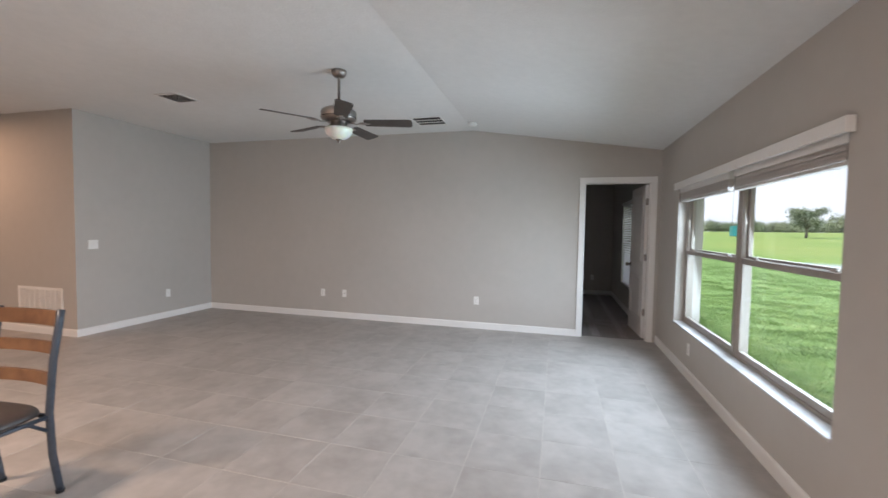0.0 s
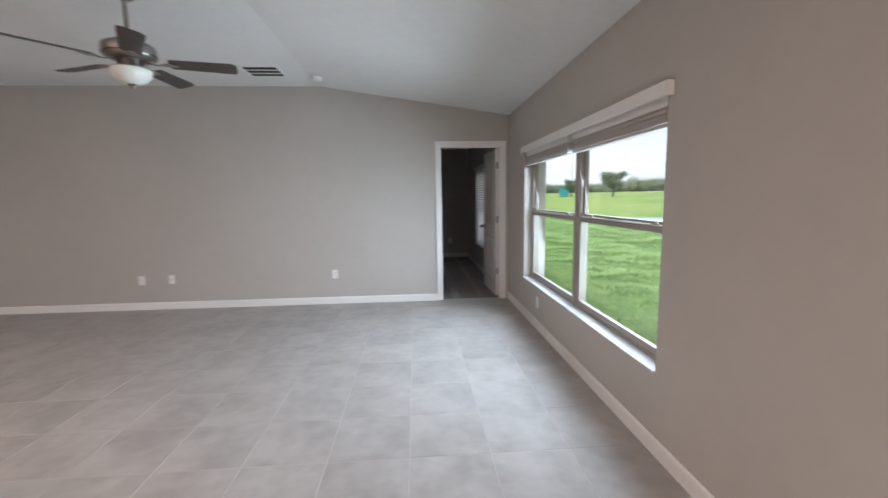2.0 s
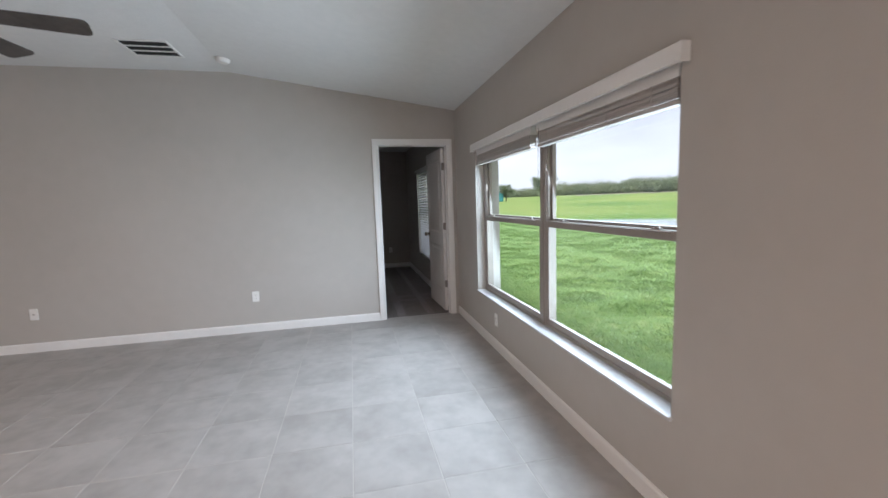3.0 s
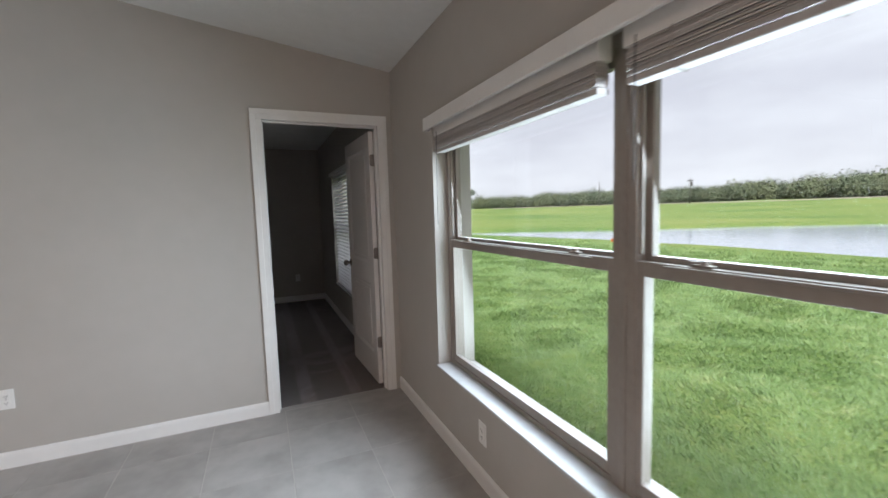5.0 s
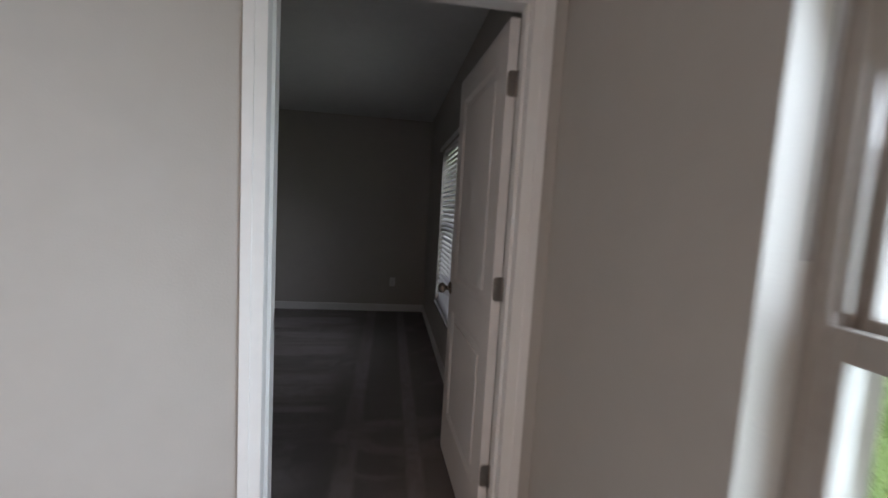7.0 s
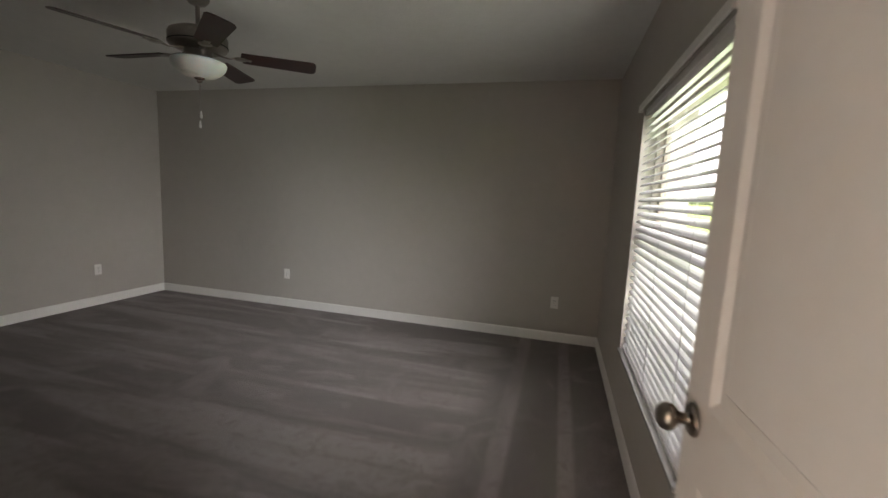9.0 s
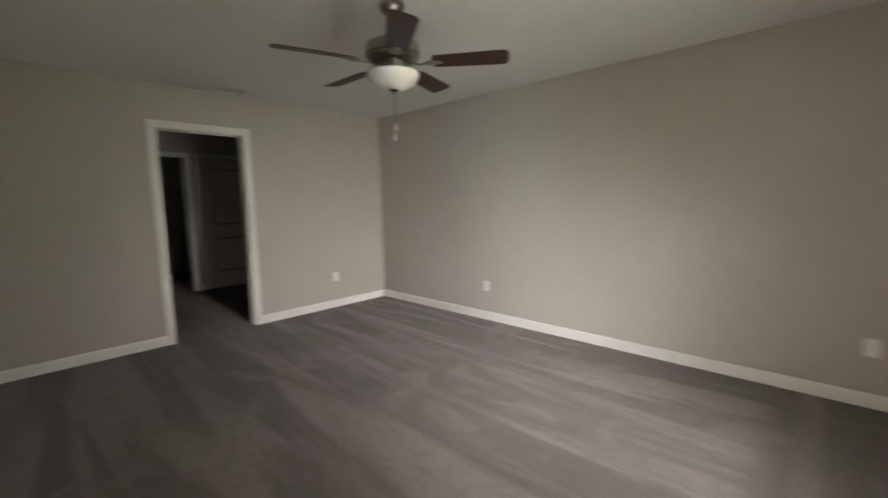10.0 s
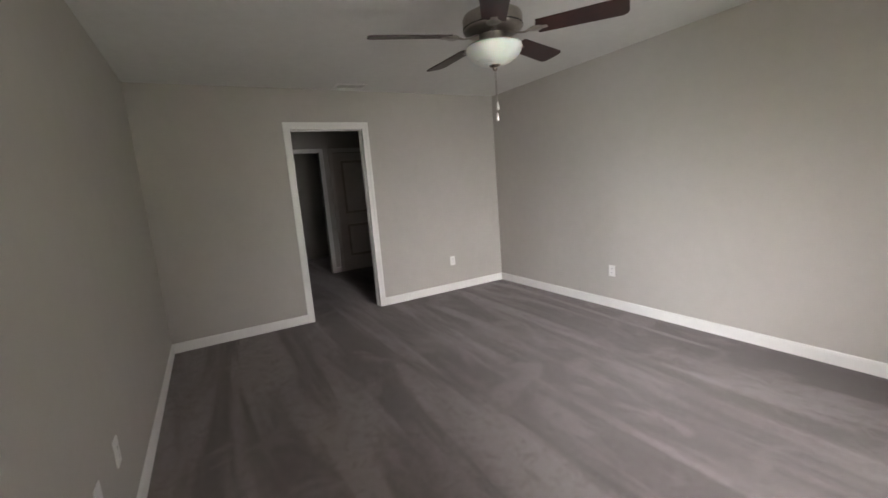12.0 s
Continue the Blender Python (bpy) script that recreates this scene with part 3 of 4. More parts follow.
bm = casing(bmesh.new(), 8.97, 9.74, 2.055, Matrix(((0, 1, 0, VEST_W), (1, 0, 0, 0), (0, 0, 1, 0), (0, 0, 0, 1))))
bmesh.ops.recalc_face_normals(bm, faces=bm.faces)
setting("trim", bm, TRIM, "white casing round the lobby door", "trim")
bm = casing(bmesh.new(), 7.93, 8.74, 2.055, Matrix(((0, 1, 0, VEST_W), (1, 0, 0, 0), (0, 0, 1, 0), (0, 0, 0, 1))))
bmesh.ops.recalc_face_normals(bm, faces=bm.faces)
setting("trim", bm, TRIM, "white casing round the dark lobby doorway", "trim")


# ---- windows ----
def single_hung(parent, a, b, z0, z1, rail):
    """One unit: the lower sash stands inside the upper one."""
    fw, sw = 0.034, 0.032
    i, o = 1.475, 1.555
    for r in ((i, o, a, a + fw, z0, z1), (i, o, b - fw, b, z0, z1), (i, o, a + fw, b - fw, z1 - 0.04, z1), (i, o, a + fw, b - fw, z0, z0 + 0.022)):
        part("window_frame", one(*r, bevel=0.003), FRAME, parent)
    # vertical grooves of the jamb liners above the lower sash
    for ya, yb in ((a + fw, a + fw + 0.010), (b - fw - 0.010, b - fw)):
        part("jamb_liner", one(1.487, 1.500, ya, yb, rail + 0.02, z1 - 0.04, bevel=0.001), FRAME, parent)
    ya, yb = a + fw - 0.006, b - fw + 0.006
    low = part("lower_sash", boxes((1.480, 1.510, ya, ya + sw, z0 + 0.022, rail), (1.480, 1.510, yb - sw, yb, z0 + 0.022, rail), (1.480, 1.510, ya + sw, yb - sw, z0 + 0.022, z0 + 0.064), (1.480, 1.510, ya + sw, yb - sw, rail - 0.046, rail), bevel=0.003), FRAME, parent)
    part("pane", one(1.494, 1.498, ya + sw - 0.004, yb - sw + 0.004, z0 + 0.06, rail - 0.042), GLASS, low).visible_shadow = False
    part("lift_lip", one(1.470, 1.481, ya + 0.10, yb - 0.10, rail - 0.012, rail - 0.004, bevel=0.002), FRAME, low)
    up = part("upper_sash", boxes((1.513, 1.543, ya, ya + sw, rail - 0.03, z1 - 0.04), (1.513, 1.543, yb - sw, yb, rail - 0.03, z1 - 0.04), (1.513, 1.543, ya + sw, yb - sw, z1 - 0.082, z1 - 0.04), (1.513, 1.543, ya + sw, yb - sw, rail - 0.03, rail + 0.016), bevel=0.003), FRAME, parent)
    part("pane", one(1.527, 1.531, ya + sw - 0.004, yb - sw + 0.004, rail + 0.012, z1 - 0.078), GLASS, up).visible_shadow = False
    for f in (0.16, 0.84):
        y = ya + (yb - ya) * f
        bm = box(bmesh.new(), 1.483, 1.508, y - 0.028, y + 0.028, rail, rail + 0.007, 0.002)
        lathe([(0, 0.020), (0.010, 0.018), (0.013, 0.007), (0.013, 0.006)], 14, Matrix.Translation((1.497, y, rail)), bm)
        box(bm, 1.486, 1.496, y - 0.006, y + 0.040, rail + 0.009, rail + 0.016, 0.002)
        part("sash_lock", bm, FRAME, low, "tan cast sash lock")


def window(name, opening, label, mulls, rail, inset=0.0):
    y0, y1, z0, z1 = opening
    ob = thing(name, label, "window", pose(-inset, 0, 0), kind="structure")
    part("window_sill", one(1.374, 1.476, y0 - 0.004, y1 + 0.004, z0 - 0.02, z0, bevel=0.004), SILL, ob, "white marble window sill")
    edges = [y0] + [e for c in mulls for e in (c - 0.012, c + 0.012)] + [y1]
    for c in mulls:
        part("mullion", one(1.470, 1.556, c - 0.012, c + 0.012, z0, z1, bevel=0.003), FRAME, ob)
    for a, b in zip(edges[::2], edges[1::2]):
        single_hung(ob, a, b, z0, z1, rail)
    return ob


window("window_1", WIN, "wide tan-framed pair of single-hung windows with white sill", (4.240,), 1.236)
window("window_2", BWIN, "bedroom single-hung window behind white blinds", (), 1.236, EAST - BED_E)


# ---- blinds ----
def slat_bm(y0, y1, width=0.050, thick=0.0028, crown=0.003):
    bm = bmesh.new()
    n = 5
    prof = [(-width / 2 + width * k / (n - 1)) for k in range(n)]
    top = [(x, crown * (1 - (2 * x / width) ** 2) + thick / 2) for x in prof]
    bot = [(x, crown * (1 - (2 * x / width) ** 2) - thick / 2) for x in reversed(prof)]
    return extrude(top + bot, y1 - y0, Matrix.Translation((0, y0, 0)), bm)


def raised_blind(y0, y1, z_top, z_bot, label):
    """A blind drawn up: head rail, lift cords and a stack of slats over the bottom rail."""
    ob = thing("raised_blind", label, "window blind", pose(1.425, (y0 + y1) / 2, z_bot), "raised blinds in the living room window")
    h = z_top - z_bot
    a, b = (y0 - y1) / 2, (y1 - y0) / 2
    part("headrail", boxes((-0.028, -0.026, a, b, h - 0.082, h), (-0.026, 0.028, a, b, h - 0.082, h - 0.079), (0.026, 0.028, a, b, h - 0.079, h), (-0.026, 0.026, a, a + 0.003, h - 0.079, h), (-0.026, 0.026, b - 0.003, b, h - 0.079, h), bevel=0.0006), PLASTIC, ob)
    rng = random.Random(int(y0 * 100))
    first = None
    for k in range(22):
        z = 0.0245 + 0.0035 * k
        at = pose(rng.uniform(-0.004, 0.004), rng.uniform(-0.006, 0.006), z, 0, rng.uniform(-2.5, 2.5), rng.uniform(-0.12, 0.12))
        if first is None:
            first = part("slat", slat_bm(a + 0.012, b - 0.012), STACK, ob, at=at)
        else:
            s = new("slat", first.data)
            s.parent, s.matrix_basis = ob, at
    part("bottom_rail", one(-0.026, 0.026, a + 0.010, b - 0.010, 0.0, 0.020, bevel=0.004), STACK, ob)
    for f in (0.12, 0.37, 0.63, 0.88):
        y = a + (b - a) * f
        part("ladder_tape", boxes((-0.0305, -0.0295, y - 0.004, y + 0.004, 0.0, h - 0.08), (-0.0305, 0.031, y - 0.004, y + 0.004, -0.0015, -0.0005)), STACK, ob)
    return ob


half = (WIN[0] + 0.018, 4.178), (4.272, WIN[1] - 0.008)
blind_a = raised_blind(*half[0], 1.930, 1.745, "white slatted blind drawn up beside a wide wall")
blind_b = raised_blind(*half[1], 1.930, 1.750, "white slatted blind drawn up beside the doorway")
part("tilt_wand", tube([(-0.034, 0.600, 0.12), (-0.038, 0.598, 0.0), (-0.042, 0.594, -0.42)], 0.0026, 8), WAND, blind_b, "clear white tilt wand", True)
part("tilt_wand", tube([(-0.034, 0.590, 0.12), (-0.038, 0.588, 0.0), (-0.042, 0.584, -0.27)], 0.0026, 8), WAND, blind_a, "clear white tilt wand", True)
VAL = [(-0.003, 0.004), (0.0, 0.0), (0.012, 0.0), (0.012, 0.074), (0.004, 0.074), (0.001, 0.072), (0.0, 0.068), (0.0, 0.010), (-0.003, 0.008)]
bm = extrude(VAL, 2.784, pose(1.346, 2.838, 1.884))
box(bm, 1.358, 1.389, 2.838, 2.850, 1.884, 1.958, 0.002)
box(bm, 1.358, 1.389, 5.610, 5.622, 1.884, 1.958, 0.002)
tagged(mesh_object("blind_valance", bm, PLASTIC), "white moulded valance across the window top", "valance")


def lowered_blind(y0, y1, z0, z1):
    ob = thing("lowered_blind", "white two-inch slatted blind let down with open slats", "window blind", pose(BED_E + 0.035, (y0 + y1) / 2, z0))
    a, b, h = (y0 - y1) / 2 + 0.01, (y1 - y0) / 2 - 0.01, z1 - z0
    part("headrail", one(-0.028, 0.030, a, b, h - 0.040, h - 0.002, bevel=0.003), PLASTIC, ob)
    rng = random.Random(5)
    n = 33
    first = None
    for k in range(n):
        z = 0.040 + (h - 0.100) * k / (n - 1)
        at = pose(0, 0, z, rng.uniform(-0.15, 0.15), TILT + rng.uniform(-1.5, 1.5), 0)
        if first is None:
            first = part("slat", slat_bm(a + 0.008, b - 0.008, crown=0.0065), SLAT, ob, at=at)
        else:
            s = new("slat", first.data)
            s.parent, s.matrix_basis = ob, at
    part("bottom_rail", one(-0.026, 0.026, a + 0.006, b - 0.006, 0.004, 0.022, bevel=0.003), SLAT, ob)
    for f in (0.13, 0.5, 0.87):
        y = a + (b - a) * f
        part("ladder_tape", boxes((-0.0265, -0.0258, y - 0.0022, y + 0.0022, 0.02, h - 0.05), (0.0258, 0.0265, y - 0.0022, y + 0.0022, 0.02, h - 0.05)), WEAVE, ob)
    part("valance", boxes((-0.064, -0.053, a - 0.045, b + 0.045, h - 0.014, h + 0.024), (-0.053, -0.036, a - 0.045, a - 0.034, h - 0.014, h + 0.024), (-0.053, -0.036, b + 0.034, b + 0.045, h - 0.014, h + 0.024), bevel=0.003), PLASTIC, ob)
    return ob


lowered_blind(BWIN[0], BWIN[1], BWIN[2], BWIN[3])


# ---- plates and ceiling fittings ----
def outlet(m, label, name="wall_outlet"):
    """A duplex outlet; local y points out of the wall, z up."""
    ob = thing(name, label, "wall outlet", m, "wall outlets")
    part("cover_plate", box(bmesh.new(), -0.036, 0.036, 0, 0.0055, -0.058, 0.058, 0.002), PLASTIC, ob)
    for z in (-0.0195, 0.0195):
        f = part("receptacle", box(bmesh.new(), -0.0165, 0.0165, 0.0055, 0.0080, z - 0.0145, z + 0.0145, 0.003), PLASTIC, ob)
        part("slot", boxes((-0.0075, -0.0055, 0.0079, 0.0084, z - 0.003, z + 0.006), (0.0055, 0.0075, 0.0079, 0.0084, z - 0.002, z + 0.005), (-0.0022, 0.0022, 0.0079, 0.0084, z - 0.010, z - 0.006)), DARK, f)
    part("screw", lathe([(0, 0.0068), (0.003, 0.0064), (0.003, 0.005)], 10, pose(0, 0, 0, -90)), NICKEL, ob)
    return ob


first = outlet(pose(-3.451, NORTH, 0.388, 0, 0, 180), "white duplex outlet low on the greige wall")
for m in (pose(-0.970, NORTH, 0.405, 0, 0, 180), pose(WEST, 5.575, 0.377, 0, 0, -90), pose(EAST, 5.04, 0.285, 0, 0, 90),
          pose(0.926, BED_N, 0.393, 0, 0, 180), pose(-2.098, BED_N, 0.39, 0, 0, 180), pose(BED_W, 9.666, 0.395, 0, 0, -90), pose(-1.42, BED_S, 0.415, 0, 0, 0)):
    copy_thing(first, m)


def jack_plate(m, label):
    ob = thing("jack_plate", label, "wall plate", m)
    part("cover_plate", box(bmesh.new(), -0.036, 0.036, 0, 0.0055, -0.058, 0.058, 0.002), PLASTIC, ob)
    part("coax_jack", lathe([(0, 0.016), (0.004, 0.016), (0.0045, 0.006), (0.008, 0.0058), (0.008, 0.005)], 12, pose(0, 0, 0, -90)), NICKEL, ob, "small metal coaxial jack")
    return ob


jack_plate(pose(-3.073, NORTH, 0.392, 0, 0, 180), "white cable jack plate beside an outlet")
jack_plate(pose(-1.09, BED_S, 0.415), "white cable jack plate on the bedroom wall")

switch = thing("light_switch", "white double rocker switch plate at hand height", "light switch", pose(WEST, 4.520, 1.155, 0, 0, -90))
part("cover_plate", box(bmesh.new(), -0.059, 0.059, 0, 0.006, -0.058, 0.058, 0.002), PLASTIC, switch)
for x in (-0.023, 0.023):
    part("rocker", box(bmesh.new(), x - 0.0165, x + 0.0165, 0.005, 0.0095, -0.033, 0.033, 0.002, pose(0, 0, 0, 3)), PLASTIC, switch)


def ceiling_vent(m, w, d, bars, label, dark=True):
    """A stamped register; local z points down into the room."""
    ob = thing("ceiling_vent", label, "air vent", m)
    e = 0.028
    bm = boxes((-w / 2, w / 2, -d / 2, -d / 2 + e, 0, 0.008), (-w / 2, w / 2, d / 2 - e, d / 2, 0, 0.008), (-w / 2, -w / 2 + e, -d / 2 + e, d / 2 - e, 0, 0.008), (w / 2 - e, w / 2, -d / 2 + e, d / 2 - e, 0, 0.008), bevel=0.002)
    part("frame", bm, PLASTIC if not dark else TRIM, ob)
    # black sheet in place of the shaded duct; the ceiling is not cut
    part("backing", one(-w / 2 + e, w / 2 - e, -d / 2 + e, d / 2 - e, 0.0005, 0.0015), DARK, ob, "black sheet painted as shade of the duct")
    for k in range(bars):
        y = -d / 2 + e + (d - 2 * e) * (k + 0.5) / bars
        part("slat", box(bmesh.new(), -w / 2 + e, w / 2 - e, -0.0065, 0.0065, -0.0006, 0.0006, 0, pose(0, y, 0.0075, 40)), PLASTIC, ob)
    return ob


DOWN = Matrix.Rotation(math.pi, 4, "X")
ceiling_vent(pose(-3.965, 4.272, FLAT_Z) @ DOWN, 0.31, 0.31, 9, "white square ceiling vent with dark slots")
big_vent = thing("ceiling_vent", "white return vent with three wide dark slots", "air vent", pose(-1.517, 5.770, FLAT_Z) @ DOWN)
part("frame", boxes((-0.20, 0.20, -0.20, -0.175, 0, 0.009), (-0.20, 0.20, 0.175, 0.20, 0, 0.009), (-0.20, -0.18, -0.175, 0.175, 0, 0.009), (0.18, 0.20, -0.175, 0.175, 0, 0.009), bevel=0.002), PLASTIC, big_vent)
# the duct's shade, as a black sheet on the ceiling
part("backing", one(-0.18, 0.18, -0.175, 0.175, 0.0005, 0.0015), DARK, big_vent, "black sheet painted as shade of the duct")
for y in (-0.060, 0.060):
    part("bar", one(-0.18, 0.18, y - 0.008, y + 0.008, 0.002, 0.009, bevel=0.001), PLASTIC, big_vent)
ceiling_vent(pose(-3.72, 8.47, BED_Z) @ DOWN @ pose(0, 0, 0, 0, 0, -90), 0.32, 0.19, 7, "white bedroom ceiling vent near the doorway")
ceiling_vent(pose(-1.70, 7.20, BED_Z) @ DOWN @ pose(0, 0, 0, 0, 0, 90), 0.30, 0.20, 6, "white bedroom ceiling vent near the wall", False)

sd_x = -0.985
smoke = thing("smoke_detector", "small round white smoke detector on the ceiling", "smoke detector", pose(sd_x, 5.957, FLAT_Z - slope * (sd_x - RIDGE_X), 0, math.degrees(math.atan(slope)), 0) @ DOWN)
part("base", lathe([(0, 0), (0.066, 0), (0.066, 0.010), (0.060, 0.012)], 32), PLASTIC, smoke, "", True)
part("cover", lathe([(0.060, 0.010), (0.058, 0.026), (0.045, 0.036), (0.020, 0.038), (0, 0.038)], 32), PLASTIC, smoke, "", True)

grille = thing("return_grille", "white louvred return air grille low on the wall", "air grille", pose(-6.266, STEP_Y, 0.395, 0, 0, 180))
part("frame", boxes((-0.40, 0.40, 0, 0.010, 0.175, 0.205), (-0.40, 0.40, 0, 0.010, -0.205, -0.175), (-0.40, -0.37, 0, 0.010, -0.175, 0.175), (0.37, 0.40, 0, 0.010, -0.175, 0.175), bevel=0.002), PLASTIC, grille)
# shade behind the louvres, put in as a black sheet
part("backing", one(-0.37, 0.37, 0.0005, 0.0015, -0.175, 0.175), DARK, grille)
for k in range(7):
    x = -0.37 + 0.74 * (k + 1) / 8
    part("divider", one(x - 0.005, x + 0.005, 0.001, 0.010, -0.175, 0.175), PLASTIC, grille)
lou = None
for k in range(34):
    z = -0.170 + 0.340 * k / 33
    at = pose(0, 0.0048, z, -42)
    if lou is None:
        lou = part("louvre", one(-0.37, 0.37, -0.0055, 0.0055, -0.0007, 0.0007), PLASTIC, grille, at=at)
    else:
        s = new("louvre", lou.data)
        s.parent, s.matrix_basis = grille, at


# ---- ceiling fans ----
def fan_blade(inner, outer, w0, w1):
    """A blade along local x with rounded tip corners."""
    bm = bmesh.new()
    out = [(inner, -w0 / 2), (outer - 0.03, -w1 / 2), (outer - 0.008, -w1 / 2 + 0.012), (outer, -w1 / 2 + 0.035), (outer, w1 / 2 - 0.035), (outer - 0.008, w1 / 2 - 0.012), (outer - 0.03, w1 / 2), (inner, w0 / 2), (inner - 0.012, 0)]
    lo = [bm.verts.new((x, y, -0.003)) for x, y in out]
    hi = [bm.verts.new((x, y, 0.003)) for x, y in out]
    bm.faces.new(lo[::-1])
    bm.faces.new(hi)
    for i in range(len(out)):
        j = (i + 1) % len(out)
        bm.faces.new((lo[i], lo[j], hi[j], hi[i]))
    return bm


def ceiling_fan(at, z, drop, turn, blade_mat, label, chains, bowl_r, bowl_h):
    """Hung from z; drop is the height from the ceiling to the motor's top; the bowl is bowl_r wide and bowl_h deep."""
    ob = thing("ceiling_fan", label, "ceiling fan", pose(*at, z))
    part("canopy", lathe([(0, 0), (0.066, 0), (0.067, -0.012), (0.062, -0.035), (0.044, -0.056), (0.022, -0.064), (0, -0.064)], 32), NICKEL, ob, "", True)
    if drop > 0.1:
        part("downrod", lathe([(0.0125, -0.05), (0.0125, -drop), (0.024, -drop), (0.026, -drop - 0.03)], 16), NICKEL, ob, "", True)
    else:
        part("neck", lathe([(0.040, -0.05), (0.040, -drop - 0.02)], 24), NICKEL, ob, "", True)
    t = -drop
    motor = part("motor_housing", lathe([(0, t), (0.060, t), (0.110, t - 0.010), (0.150, t - 0.030), (0.158, t - 0.045), (0.158, t - 0.100), (0.150, t - 0.112), (0.118, t - 0.120), (0.110, t - 0.128), (0.0, t - 0.128)], 40), NICKEL, ob, "brushed nickel motor housing", True)
    part("vent_band", lathe([(0.1585, t - 0.092), (0.1595, t - 0.092), (0.1595, t - 0.098), (0.1585, t - 0.098)], 40), DARK, motor, "", True)
    part("switch_housing", lathe([(0.075, t - 0.125), (0.075, t - 0.165), (0.085, t - 0.175), (0.085, t - 0.188), (0, t - 0.188)], 32), NICKEL, ob, "", True)
    zl = t - 0.186
    prof = [(0.955, 0.0), (0.99, 0.04), (1.0, 0.11), (0.95, 0.38), (0.79, 0.65), (0.57, 0.86), (0.31, 0.97), (0, 1.0), (0, 0.94), (0.30, 0.91), (0.75, 0.61), (0.955, 0.04)]
    bowl = part("light_bowl", lathe([(r * bowl_r, zl - d * bowl_h) for r, d in prof], 40), SHADE, ob, "white frosted glass bowl shade, unlit", True)
    part("fitter", lathe([(0.085, t - 0.180), (bowl_r * 0.96, t - 0.182), (bowl_r * 0.96, t - 0.190), (0.085, t - 0.190)], 32), NICKEL, ob, "", True)
    ze = zl - bowl_h + 0.004
    part("finial", lathe([(0.030, ze), (0.030, ze - 0.007), (0.018, ze - 0.013), (0.013, ze - 0.018), (0.014, ze - 0.024), (0.008, ze - 0.031), (0, ze - 0.033)], 20), BRONZE, bowl, "dark nickel finial", True)
    zb = t - 0.137
    for k in range(5):
        m = pose(0, 0, zb, 0, 0, turn + 72 * k)
        bm = tube([(0.085, 0, 0.010), (0.13, 0, -0.004), (0.165, 0, -0.010), (0.20, 0, -0.002)], [0.014, 0.011, 0.010, 0.014], 8, flat=0.45)
        lathe([(0, 0.006), (0.034, 0.004), (0.036, 0.0), (0.034, -0.004), (0, -0.006)], 20, Matrix.Translation((0.225, 0, -0.004)), bm)
        box(bm, 0.20, 0.285, -0.018, 0.018, -0.007, -0.002, 0.002)
        arm = part("blade_arm", bm, NICKEL, ob, "curved nickel blade bracket", True, m)
        part("blade", fan_blade(0.235, 0.665, 0.118, 0.142), blade_mat, arm, "", False, pose(0, 0, 0.004, -12))
    for k, (x, y, l) in enumerate(chains):
        c = part("pull_chain", tube([(x, y, t - 0.31), (x, y, t - 0.40), (x, y, t - 0.31 - l + 0.11)], 0.0013, 6), NICKEL, ob, "", True)
        part("pull_knob", lathe([(0, 0.020), (0.004, 0.018), (0.0065, 0.0), (0.008, -0.016), (0.005, -0.024), (0, -0.025)], 14, Matrix.Translation((x, y, t - 0.22 - l))), PLASTIC, c, "pale pull chain knob", True)
    return ob


ceiling_fan((-1.808, 3.965), FLAT_Z, 0.325, 15, WALNUT, "nickel downrod ceiling fan with five dark blades and bowl light", (), 0.124, 0.100)
ceiling_fan((-1.23, 8.44), BED_Z, 0.190, 36, CHERRY, "low nickel ceiling fan with five cherry blades and bowl light", ((0.006, 0.0, 0.270), (-0.006, 0.003, 0.325)), 0.150, 0.096)


